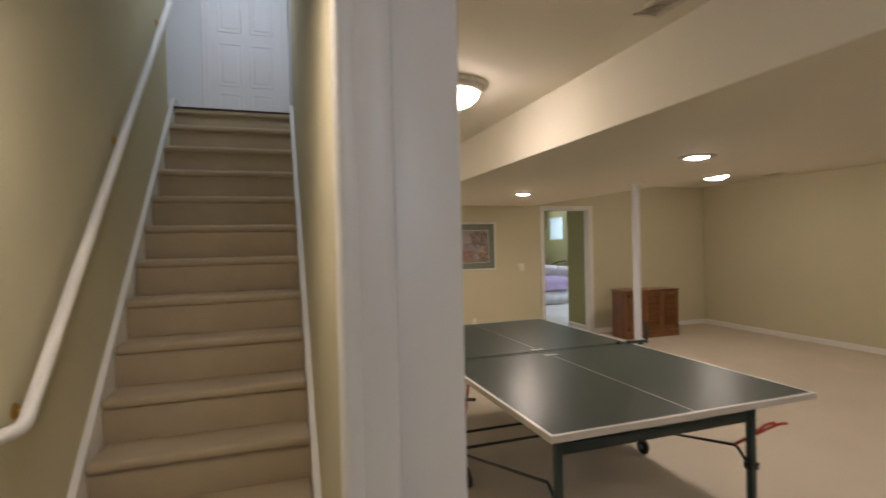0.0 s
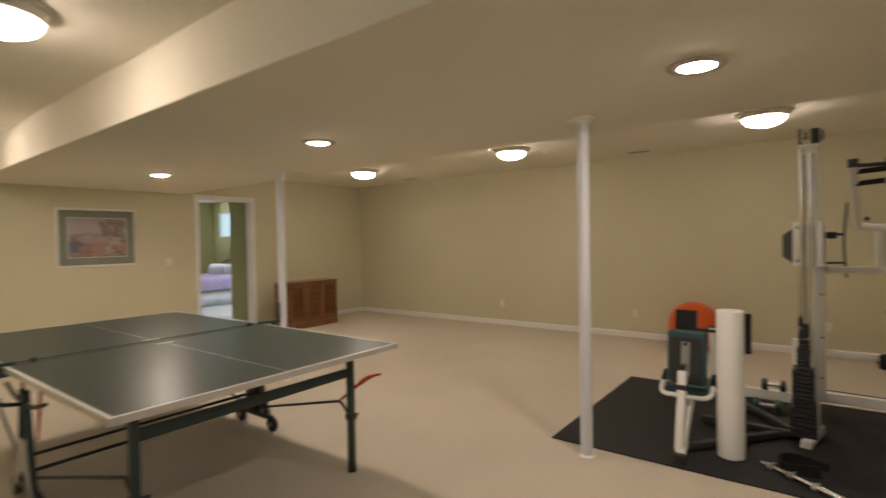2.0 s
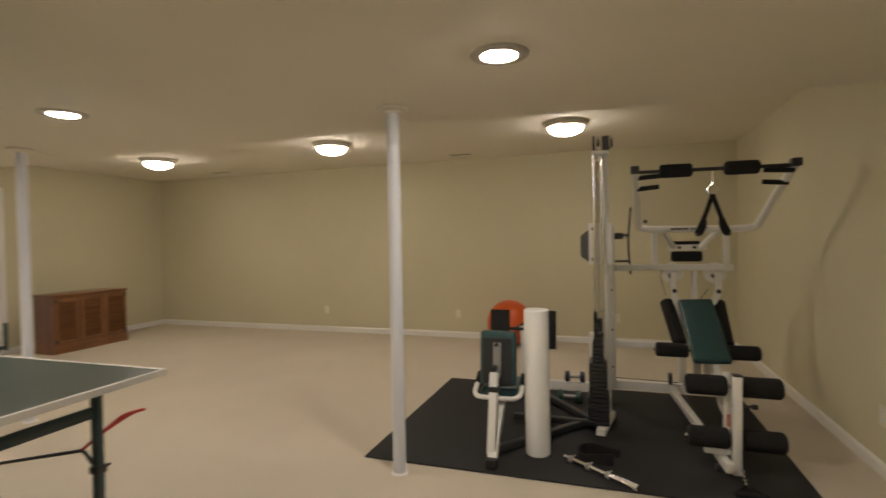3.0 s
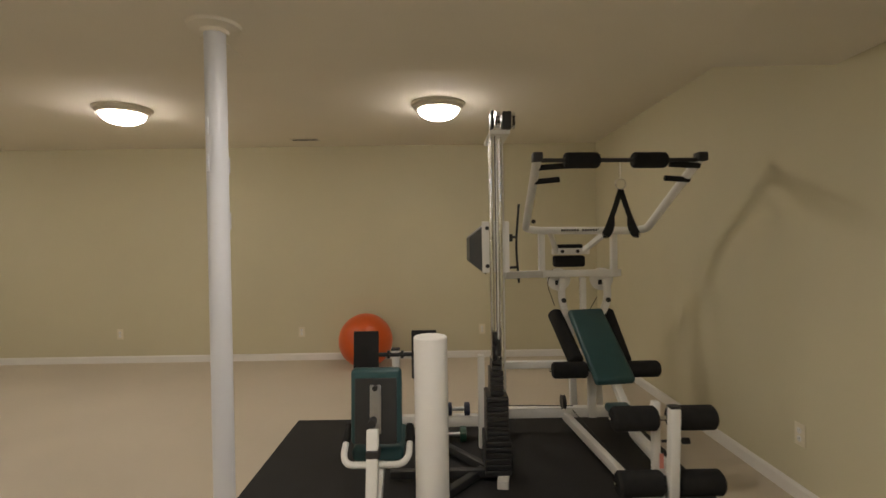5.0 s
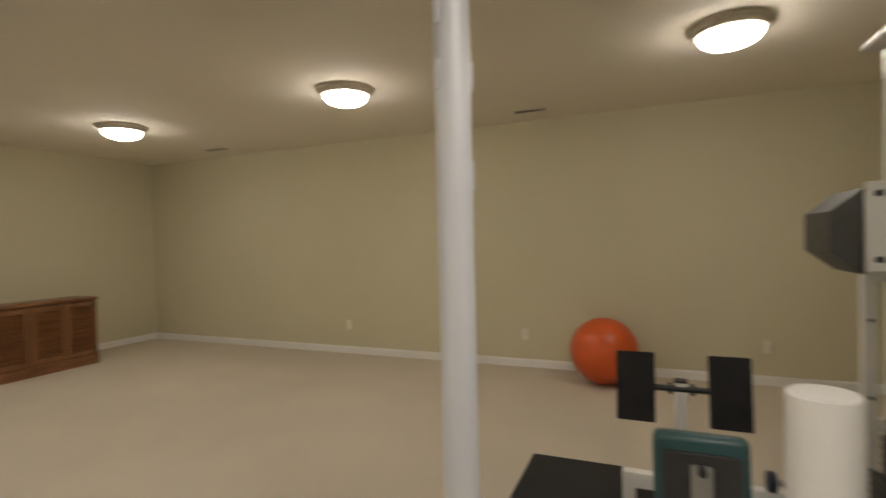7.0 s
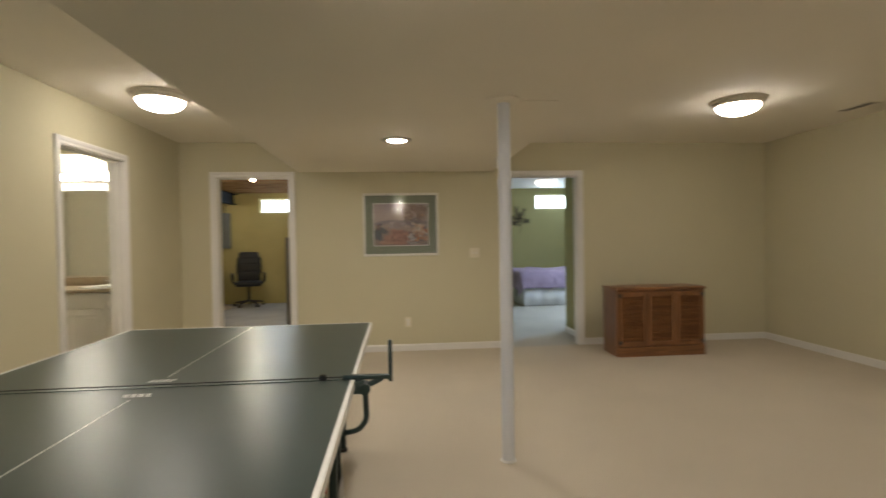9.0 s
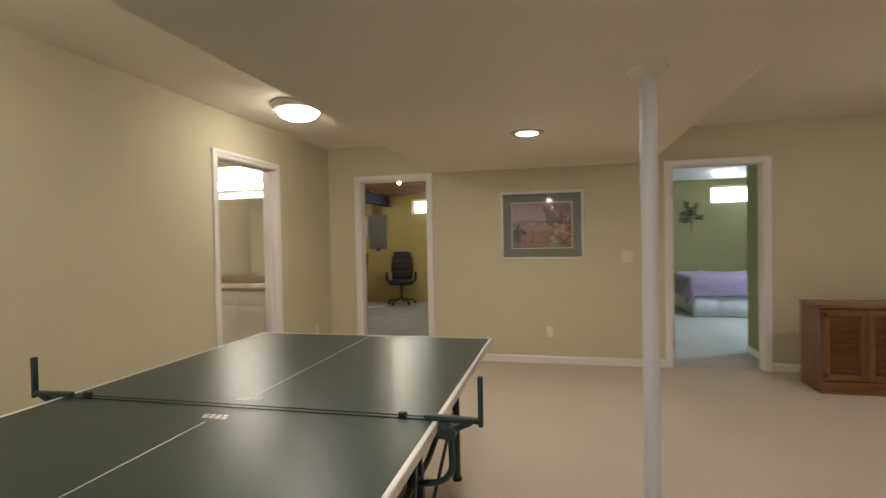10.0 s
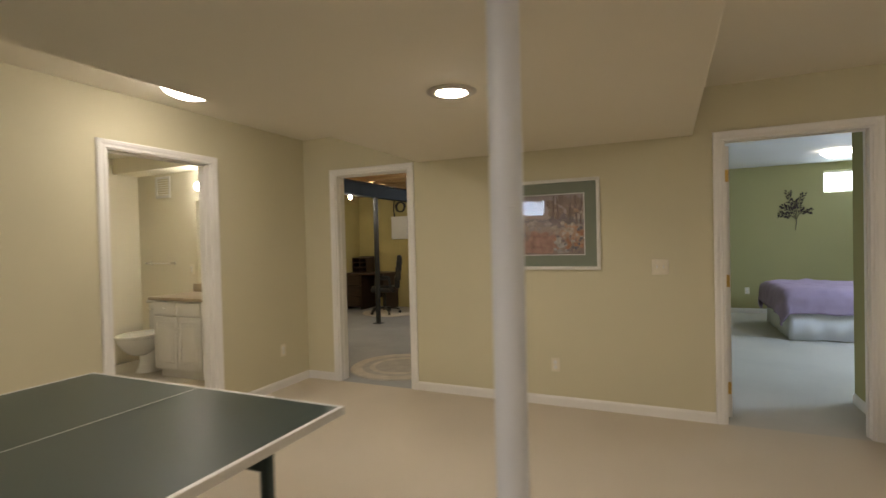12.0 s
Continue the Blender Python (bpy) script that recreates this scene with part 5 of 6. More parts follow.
box(bm, AX0, AX1, AY0, AY1, ZH, ZH + 0.1)
box(bm, AX0, AX1, -0.30, AY1, 2.27, ZH)
structure("ceiling_bathroom", bm, M_CREAM, "cream bathroom ceiling with a boxed step", "ceiling")

van = thing("vanity_cabinet", -1.62, -0.55, 0, "white bathroom vanity with panelled doors under a tan top", "cabinet")
VW = 1.44
bm = bmesh.new()
rbox(bm, 0, VW, 0.02, 0.545, 0.09, 0.825, 0.003, 1)
box(bm, 0.02, VW, 0.07, 0.54, 0.0, 0.09)
part("body", bm, M_TRIM, van)
for k in range(4):
    x0 = 0.01 + k * 0.357
    bm = bmesh.new()
    rbox(bm, x0, x0 + 0.35, 0.0, 0.02, 0.665, 0.815, 0.004, 2)
    dr_ = part("drawer_front", bm, M_TRIM, van)
    bm = bmesh.new()
    rbox(bm, x0, x0 + 0.35, 0.0, 0.02, 0.11, 0.655, 0.004, 2)
    for a in ((x0 + 0.045, x0 + 0.305, 0.16, 0.172), (x0 + 0.045, x0 + 0.305, 0.593, 0.605), (x0 + 0.045, x0 + 0.057, 0.172, 0.593), (x0 + 0.293, x0 + 0.305, 0.172, 0.593)):
        rbox(bm, a[0], a[1], -0.006, 0.002, a[2], a[3], 0.003, 1)
    rbox(bm, x0 + 0.08, x0 + 0.27, -0.005, 0.002, 0.195, 0.57, 0.004, 1)
    do = part("cabinet_door", bm, M_TRIM, van)
    bm = bmesh.new()
    lathe(bm, [(0.006, 0), (0.006, 0.014), (0.015, 0.02), (0.013, 0.028), (0.004, 0.031)], 16, pose(x0 + (0.31 if k % 2 == 0 else 0.04), -0.004, 0.55, 90, 0, 0))
    part("knob", bm, M_PORCELAIN, do, "small white knob")
    if k == 0:
        bm = bmesh.new()
        lathe(bm, [(0.006, 0), (0.006, 0.014), (0.015, 0.02), (0.013, 0.028), (0.004, 0.031)], 16, pose(x0 + 0.175, 0, 0.74, 90, 0, 0))
        part("knob", bm, M_PORCELAIN, dr_, "small white knob")
top = thing("countertop", -1.65, -0.58, 0.825, "tan laminate bathroom countertop with white sink", "countertop")
bm = bmesh.new()
rbox(bm, 0, 1.475, 0, 0.575, 0.001, 0.036, 0.008, 2)
part("slab", bm, M_LAMINATE, top)
bm = bmesh.new()
rbox(bm, 0, 1.475, 0.558, 0.578, 0.036, 0.13, 0.004, 2)
part("splashback", bm, M_LAMINATE, top)
bm = bmesh.new()
lathe(bm, [(0.23, 0.036), (0.235, 0.046), (0.215, 0.050), (0.20, 0.040), (0.15, 0.037), (0.02, 0.0365)], 40, pose(1.0, 0.28, 0, 0, 0, 0))
part("sink", bm, M_PORCELAIN, top, "white oval sink")
bm = bmesh.new()
bend(bm, arc([(1.0, 0.50, 0.036), (1.0, 0.50, 0.16), (1.0, 0.36, 0.15), (1.0, 0.35, 0.12)], 0.04, 5), 0.012, 10)
for s in (-0.09, 0.09):
    rod(bm, (1.0 + s, 0.50, 0.036), (1.0 + s, 0.50, 0.085), 0.013, 12)
    rod(bm, (1.0 + s - 0.03, 0.49, 0.09), (1.0 + s + 0.03, 0.51, 0.09), 0.007, 8)
part("tap", bm, M_CHROME, top, "chrome two-handle tap")
mir = thing("mirror", -1.58, -0.001, 0.965, "plain frameless wall mirror over the vanity", "mirror")
bm = bmesh.new()
rbox(bm, 0, 1.35, -0.007, -0.001, 0, 0.955, 0.002, 1)
part("mirror_glass", bm, M_MIRROR, mir)
lb = thing("vanity_light", -1.475, -0.001, 2.065, "chrome bar vanity light with round lit bulbs", "lamp")
bm = bmesh.new()
rbox(bm, -0.02, 1.0, -0.045, -0.001, -0.05, 0.05, 0.006, 2)
part("bar", bm, M_CHROME, lb)
for k in range(6):
    bm = bmesh.new()
    gg = bmesh.ops.create_uvsphere(bm, u_segments=20, v_segments=12, radius=0.05)
    bmesh.ops.transform(bm, matrix=pose(0.07 + k * 0.168, -0.10, 0), verts=gg["verts"])
    part("globe_bulb", bm, M_GLOBE, lb, "round lit bulb")
tb = thing("towel_bar", -2.18, -0.001, 1.195, "chrome towel bar on the cream wall", "towel bar")
bm = bmesh.new()
rod(bm, (-0.22, -0.06, 0), (0.22, -0.06, 0), 0.009, 12)
part("bar", bm, M_CHROME, tb)
for s in (-0.21, 0.21):
    bm = bmesh.new()
    rod(bm, (s, -0.075, 0), (s, 0, 0), 0.013, 12)
    lathe(bm, [(0.026, 0), (0.026, 0.006), (0.018, 0.01)], 16, pose(s, 0, 0, 90, 0, 0))
    part("bracket", bm, M_CHROME, tb)
ex = thing("wall_vent", -2.13, -0.001, 2.11, "white square air vent on the cream wall", "vent")
bm = bmesh.new()
for a in ((-0.13, 0.13, 0.10, 0.13), (-0.13, 0.13, -0.13, -0.10), (-0.13, -0.10, -0.10, 0.10), (0.10, 0.13, -0.10, 0.10)):
    rbox(bm, a[0], a[1], -0.014, 0, a[2], a[3], 0.003, 1)
part("frame", bm, M_WHITE, ex)
for k in range(7):
    bm = bmesh.new()
    box(bm, -0.10, 0.10, -0.012, 0.0, -0.002, 0.002, pose(0, -0.002, -0.085 + k * 0.028, 35, 0, 0))
    part("slat", bm, M_WHITE, ex, "", False)
wall_plate(-1.68, 0, 1.12, 0, "white outlet beside the bathroom mirror", "outlet")
toi = thing("toilet", -1.95, -0.02, 0, "white porcelain toilet with closed lid beside the vanity", "toilet")
bm = bmesh.new()
rbox(bm, -0.22, 0.22, -0.20, -0.01, 0.40, 0.74, 0.03, 3)
part("tank", bm, M_PORCELAIN, toi)
bm = bmesh.new()
rbox(bm, -0.235, 0.235, -0.215, -0.002, 0.74, 0.775, 0.012, 2)
part("tank_lid", bm, M_PORCELAIN, toi)
bm = bmesh.new()
el = Matrix.Translation((0, -0.45, 0)) @ Matrix.Diagonal((1, 1.32, 1, 1))
lathe(bm, [(0.06, 0.20), (0.10, 0.225), (0.145, 0.28), (0.175, 0.335), (0.19, 0.375), (0.19, 0.395)], 36, el)
lathe(bm, [(0.12, 0.0), (0.12, 0.02), (0.098, 0.06), (0.088, 0.14), (0.10, 0.26)], 30, Matrix.Translation((0, -0.33, 0)) @ Matrix.Diagonal((1, 1.45, 1, 1)))
rbox(bm, -0.075, 0.075, -0.34, -0.05, 0.0, 0.20, 0.03, 3)
rbox(bm, -0.10, 0.10, -0.34, -0.03, 0.20, 0.39, 0.03, 3)
part("bowl", bm, M_PORCELAIN, toi)
bm = bmesh.new()
lathe(bm, [(0.195, 0.397), (0.20, 0.405), (0.20, 0.425), (0.19, 0.437), (0.02, 0.442)], 36, el)
part("seat_lid", bm, M_PORCELAIN, toi)
bm = bmesh.new()
rod(bm, (-0.19, -0.22, 0.68), (-0.10, -0.235, 0.67), 0.008, 8)
part("flush_lever", bm, M_CHROME, toi)

# ---- exercise corner ----
mt = thing("rubber_mat", 4.14, -7.07, 0, "black rubber exercise mat on the carpet", "mat")
bm = bmesh.new()
rbox(bm, -0.91, 0.91, -1.24, 1.24, 0.0, 0.011, 0.004, 1)
part("sheet", bm, M_RUBBER, mt)
GZ0 = 0.011

rl = thing("foam_roll", 3.565, -6.865, GZ0, "tall white foam roll standing on the black mat", "roll")
bm = bmesh.new()
lathe(bm, [(0.070, 0), (0.076, 0.006), (0.076, 0.894), (0.070, 0.90), (0.064, 0.9005)], 40)
part("roll_body", bm, M_PAPER, rl)
bm = bmesh.new()
lathe(bm, [(0.0635, 0.894), (0.0635, 0.899), (0.040, 0.8975), (0.004, 0.897)], 40)
part("end_face", bm, M_PAPER, rl, "slightly dished foam end")

ball = thing("exercise_ball", 6.67, -6.10, 0, "large orange exercise ball resting against the wall on the carpet", "ball")
bm = bmesh.new()
R = 0.288
prof = []
for i in range(49):
    a = -math.pi / 2 + math.pi * i / 48
    rr = R * math.cos(a)
    groove = 0.0012 * (1 if i % 4 == 0 and 8 < i < 40 else 0)
    prof.append((max(0.003, rr - groove), R + R * math.sin(a)))
lathe(bm, prof, 56, pose(0, 0, 0, 0, 0, 0))
part("shell", bm, M_ORANGE, ball)

gym = thing("home_gym", 4.52, -7.5, GZ0, "white steel multi-station home gym with black foam and teal pads", "exercise machine")
O = Vector((4.5, -7.5, GZ0))


def P(x, y, z):
    return Vector((x, y, z)) - O


def tube(name, a, b, w=0.05, h=0.05, m=M_GYM, up=(0, 0, 1), parent=None, label=""):
    bm = bmesh.new()
    bar(bm, P(*a), P(*b), w, h, up, 0.006)
    return part(name, bm, m, parent or gym, label)


def foam(a, b, r=0.055, parent=None):
    bm = bmesh.new()
    A_, B_ = P(*a), P(*b)
    d = (B_ - A_).normalized()
    rod(bm, A_ + d * 0.012, B_ - d * 0.012, r, 24)
    rod(bm, A_, A_ + d * 0.012, r * 0.8, 24, r)
    rod(bm, B_ - d * 0.012, B_, r, 24, r * 0.8)
    return part("foam_roller", bm, M_FOAM, parent or gym, "black foam roller")


def bolt(x, y, z, r=0.012, parent=None):
    """A black bolt head that faces west."""
    bm = bmesh.new()
    rod(bm, P(x, y, z), P(x - 0.014, y, z), r, 8)
    return part("bolt", bm, M_PLASTIC, parent or gym)


# base frame on the mat
tube("base_beam", (4.66, -6.35, 0.125), (4.66, -7.30, 0.125), 0.055, 0.075)
tube("base_beam", (4.72, -7.26, 0.15), (4.72, -8.22, 0.15), 0.055, 0.07)
tube("floor_rail", (4.72, -7.76, 0.125), (3.50, -7.915, 0.065), 0.042, 0.055)
tube("base_foot", (4.66, -6.38, 0.0), (4.66, -6.38, 0.11), 0.06, 0.05, up=(1, 0, 0))
tube("base_foot", (4.72, -8.18, 0.0), (4.72, -8.18, 0.11), 0.06, 0.05, up=(1, 0, 0))
tube("base_foot", (3.60, -7.98, 0.02), (3.60, -7.86, 0.02), 0.05, 0.04, M_BLACK)
tube("black_brace", (4.72, -6.70, 0.05), (4.05, -7.20, 0.05), 0.045, 0.045, M_BLACK)
tube("black_brace", (4.05, -6.62, 0.05), (4.05, -7.24, 0.05), 0.045, 0.045, M_BLACK)
tube("black_brace", (3.45, -6.61, 0.04), (4.20, -7.22, 0.04), 0.045, 0.045, M_BLACK)
# mast
mast = tube("mast", (4.32, -7.278, 0.02), (4.32, -7.278, 1.93), 0.05, 0.06, up=(1, 0, 0))
tube("mast_foot", (3.93, -7.23, 0.03), (4.34, -7.30, 0.03), 0.06, 0.05)
for y in (-7.205, -7.255):
    bm = bmesh.new()
    rod(bm, P(4.10, y, 0.05), P(4.10, y, 1.93), 0.0125, 14)
    part("guide_rod", bm, M_CHROME, gym, "chrome weight guide rod")
bm = bmesh.new()
rbox(bm, 4.01 - O.x, 4.35 - O.x, -7.305 - O.y, -7.195 - O.y, 1.915 - O.z, 1.94 - O.z, 0.005, 2)
part("mast_head", bm, M_GYM, gym)
for y, zz in ((-7.205, 1.995), (-7.285, 1.99)):
    bm = bmesh.new()
    rbox(bm, 3.97 - O.x, 4.09 - O.x, y - (0.010 if y > -7.25 else 0.023) - O.y, y + (0.006 if y > -7.25 else 0.023) - O.y, zz - 0.052 - O.z, zz + 0.04 - O.z, 0.005, 2)
    hb = part("pulley_housing", bm, M_PLASTIC, gym, "black pulley housing")
    bm = bmesh.new()
    lathe(bm, [(0.012, -0.012), (0.048, -0.012), (0.04, 0), (0.048, 0.012), (0.012, 0.012)], 24, Matrix.Translation(P(4.03, y - 0.033, zz)) @ pose(0, 0, 0, 90, 0, 0))
    part("pulley", bm, M_CHROME if y > -7.3 else M_PLASTIC, hb)
# weight stack in three tiers of plates
for z0, z1, hy, hx, n in ((0.055, 0.245, 0.072, 0.11, 6), (0.245, 0.485, 0.060, 0.10, 9), (0.485, 0.62, 0.036, 0.08, 5), (0.62, 0.68, 0.026, 0.06, 2)):
    for i in range(n):
        bm = bmesh.new()
        a, b = z0 + (z1 - z0) * i / n, z0 + (z1 - z0) * (i + 1) / n - 0.003
        rbox(bm, 4.10 - hx - O.x, 4.10 + hx - O.x, -7.217 - hy - O.y, -7.217 + hy - O.y, a - O.z, b - O.z, 0.004, 1)
        part("weight_plate", bm, M_PLASTIC, gym, "black weight plate")
bm = bmesh.new()
rod(bm, P(4.10, -7.23, 0.69), P(4.10, -7.23, 0.78), 0.022, 12, 0.012)
bend(bm, [P(4.10, -7.23, 0.77), P(4.05, -7.225, 1.95)], 0.0028, 6)
part("cable", bm, M_BLACK, gym, "black steel cable")
for z in (0.80, 0.72):
    bm = bmesh.new()
    lathe(bm, [(0.012, -0.014), (0.042, -0.012), (0.034, 0), (0.042, 0.012), (0.012, 0.014)], 22, Matrix.Translation(P(4.02, -7.205, z)) @ pose(0, 0, 0, 90, 0, 0))
    part("pulley", bm, M_PLASTIC, gym, "black pulley")
# side upright and shroud
tube("side_upright", (4.46, -7.165, 0.02), (4.46, -7.165, 0.612), 0.042, 0.05, up=(1, 0, 0))
tube("rear_upright", (4.70, -7.318, 0.12), (4.70, -7.318, 1.44), 0.045, 0.05, up=(1, 0, 0))
bm = bmesh.new()
rbox(bm, 4.66 - O.x, 4.72 - O.x, -7.408 - O.y, -7.341 - O.y, 1.33 - O.z, 1.38 - O.z, 0.006, 2)
part("stop_block", bm, M_PLASTIC, gym, "black rubber stop")
for z in (0.30, 0.60, 0.92, 1.24, 1.40):
    bolt(4.676, -7.318, z, 0.008)
bm = bmesh.new()
extrude(bm, [(-0.07, 1.21), (-0.07, 1.36), (0.03, 1.44), (0.03, 1.13)], -0.16, 0.16)
bmesh.ops.transform(bm, matrix=Matrix.Translation(P(4.50, -7.165, 0)) @ pose(0, 0, 0, 0, 0, 90) @ pose(0, 0, 0, 0, 0, 180), verts=bm.verts[:])
part("shroud", bm, mat("dark_sheet", (0.07, 0.072, 0.07), 0.5, bump=0.05), gym, "grey sheet shroud", False)
bm = bmesh.new()
rbox(bm, 4.20 - O.x, 4.21 - O.x, -7.32 - O.y, -7.16 - O.y, 1.15 - O.z, 1.45 - O.z, 0.002, 1)
part("mast_plate", bm, M_GYM, gym)
for z in (1.19, 1.41):
    bolt(4.20, -7.19, z)
bm = bmesh.new()
bend(bm, arc([P(4.78, -7.465, 1.04), P(4.78, -7.445, 1.30), P(4.78, -7.47, 1.59)], 0.2, 6), 0.008, 8)
rod(bm, P(4.78, -7.46, 1.15), P(4.71, -7.33, 1.15), 0.009, 8)
rod(bm, P(4.78, -7.45, 1.36), P(4.71, -7.33, 1.36), 0.009, 8)
part("lever", bm, M_BLACK, gym)
tube("mid_bar", (4.70, -7.345, 0.485), (4.70, -7.80, 0.485), 0.045, 0.05)
tube("mid_bar", (4.70, -7.345, 1.10), (4.95, -7.66, 1.09), 0.045, 0.05)
# press tower
for y in (-7.66, -8.19):
    tube("tower_post", (4.95, y, 1.06), (4.95, y, 1.40), 0.045, 0.05, up=(1, 0, 0))
tube("tower_bar", (4.95, -7.66, 1.09), (4.95, -8.24, 1.09), 0.04, 0.05)
tube("tower_brace", (4.93, -7.72, 1.395), (5.25, -7.84, 1.245), 0.035, 0.04)
tube("tower_brace", (4.93, -8.14, 1.395), (5.25, -8.05, 1.245), 0.035, 0.04)
tube("head_bracket", (5.24, -7.80, 1.245), (5.24, -8.10, 1.245), 0.03, 0.05)
for y in (-7.88, -8.0):
    bolt(5.222, y, 1.245, 0.014)
bm = bmesh.new()
rbox(bm, 5.24 - O.x, 5.32 - O.x, -8.07 - O.y, -7.82 - O.y, 1.12 - O.z, 1.21 - O.z, 0.02, 3)
part("head_pad", bm, M_FOAM, gym, "black head pad")
bm = bmesh.new()
rbox(bm, 5.24 - O.x, 5.32 - O.x, -8.05 - O.y, -7.84 - O.y, 1.265 - O.z, 1.30 - O.z, 0.012, 3)
part("head_pad", bm, M_FOAM, gym, "black head pad")
for s, y in ((1, -7.80), (-1, -8.12)):
    bm = bmesh.new()
    lathe(bm, [(0.02, -0.012), (0.085, -0.012), (0.078, 0), (0.085, 0.012), (0.02, 0.012)], 28, Matrix.Translation(P(5.02, y, 1.04)) @ pose(0, 0, 0, 0, 90, 0))
    pu = part("cam_wheel", bm, M_GYM, gym, "white round pulley wheel")
    bm = bmesh.new()
    rbox(bm, 4.99 - O.x, 5.005 - O.x, y - 0.03 - O.y, y + 0.03 - O.y, 1.0 - O.z, 1.035 - O.z, 0.004, 1)
    part("end_cap", bm, M_PLASTIC, pu)
    yb = -7.93 + s * 0.09
    bm = bmesh.new()
    for a, b in zip(arc([P(4.92, y, 1.05), P(4.90, y + s * 0.01, 0.90), P(4.86, yb, 0.70), P(4.78, yb, 0.14)], 0.12, 5), arc([P(4.92, y, 1.05), P(4.90, y + s * 0.01, 0.90), P(4.86, yb, 0.70), P(4.78, yb, 0.14)], 0.12, 5)[1:]):
        bar(bm, a, b + (b - a).normalized() * 0.006, 0.045, 0.05, (1, 0, 0), 0.005)
    part("tower_leg", bm, M_GYM, gym)
    for z in (0.90,):
        bolt(4.875, y, z, 0.018)
tube("tower_spine", (4.93, -7.955, 0.70), (4.93, -7.955, 1.06), 0.04, 0.05, up=(1, 0, 0))
bolt(4.90, -7.955, 0.82, 0.014)
bm = bmesh.new()
bend(bm, arc([P(4.98, -7.75, 1.12), P(4.98, -7.70, 1.02), P(4.90, -7.74, 0.86)], 0.08, 6), 0.003, 6)
part("cable", bm, M_BLACK, gym, "black steel cable")
for a, b in (((4.90, -8.05, 0.92), (4.86, -7.95, 0.78)), ((4.67, -7.34, 0.215), (4.655, -7.80, 0.21)), ((4.64, -7.79, 0.19), (3.60, -7.90, 0.105))):
    bm = bmesh.new()
    bend(bm, [P(*a), P(*b)], 0.003, 6)
    part("cable", bm, M_BLACK, gym, "black steel cable")
bm = bmesh.new()
lathe(bm, [(0.012, -0.014), (0.05, -0.012), (0.042, 0), (0.05, 0.012), (0.012, 0.014)], 22, Matrix.Translation(P(4.68, -7.74, 0.23)) @ pose(0, 0, 0, 90, 0, 0))
part("pulley", bm, M_PLASTIC, gym, "black pulley")
# pull-down arm: U-shaped tube and foam bar
bm = bmesh.new()
bend(bm, arc([P(4.14, -7.475, 1.795), P(4.90, -7.535, 1.42), P(4.86, -7.62, 1.405), P(4.80, -8.28, 1.395), P(4.77, -8.36, 1.405), P(4.20, -8.435, 1.795)], 0.10, 6), 0.027, 14)
arm = part("press_arm", bm, M_GYM, gym, "white bent tube arm")
bm = bmesh.new()
for k in range(15):
    if k == 7:
        continue
    yy = -7.77 - k * 0.0185
    box(bm, 4.809 - 0.0045 - O.x, 4.811 - O.x, yy - 0.012 - O.y, yy - O.y, 1.387 - O.z, 1.403 - O.z)
bmesh.ops.transform(bm, matrix=Matrix.Translation((-0.008, 0, 0.008)), verts=bm.verts[:])
part("maker_mark", bm, M_BLACK, arm, "dark printed bars")
bm = bmesh.new()
rod(bm, P(4.14, -7.47, 1.79), P(4.20, -8.44, 1.79), 0.0125, 14)
part("pull_bar", bm, M_BLACK, gym, "black pull bar")
foam((4.155, -7.635, 1.79), (4.165, -7.835, 1.79), 0.046)
foam((4.178, -8.035, 1.79), (4.19, -8.235, 1.79), 0.046)
for (x, y) in ((4.14, -7.475), (4.20, -8.44)):
    bm = bmesh.new()
    rbox(bm, x - 0.04 - O.x, x + 0.03 - O.x, y - 0.028 - O.y, y + 0.028 - O.y, 1.78 - O.z, 1.832 - O.z, 0.006, 2)
    part("end_cap", bm, M_PLASTIC, gym)
for z, x0, x1, ln in ((1.757, 4.20, 4.26, 0.17), (1.69, 4.32, 4.37, 0.15)):
    for s, y in ((-1, -7.495), (1, -8.435)):
        bm = bmesh.new()
        rod(bm, P(x0, y, z), P(x1 - 0.05, y + s * ln, z + 0.012), 0.017, 14)
        part("hand_grip", bm, M_FOAM, gym, "black foam hand grip")
bolt(4.86, -7.585, 1.47, 0.016)
# hanging strap
st = thing("ankle_strap", 4.172, -7.955, 1.785, "black looped strap on a metal ring hung from the bar", "strap")
bm = bmesh.new()
bend(bm, [(0, 0, -0.012), (0.004, 0, -0.05), (0, 0, -0.105)], 0.005, 8)
bend(bm, [(0, 0.030 * math.cos(a), -0.135 + 0.030 * math.sin(a)) for a in [i * math.pi / 12 for i in range(25)]], 0.004, 8)
part("ring", bm, M_CHROME, st, "chrome ring")
for s in (-1, 1):
    bm = bmesh.new()
    pts = [(0, 0, -0.165), (0, s * 0.03, -0.26), (0, s * 0.055, -0.33), (0, s * 0.085, -0.40), (0, s * 0.10, -0.425), (0, s * 0.085, -0.435), (0, s * 0.062, -0.41), (0, s * 0.048, -0.36), (0, s * 0.052, -0.33)]
    pts = [Vector(p) for p in arc(pts, 0.03, 3)]
    for a, b in zip(pts, pts[1:]):
        bar(bm, a, b + (b - a) * 0.05, 0.030, 0.008, (1, 0, 0), 0.002)
    part("loop", bm, M_FOAM, st, "black webbing loop")
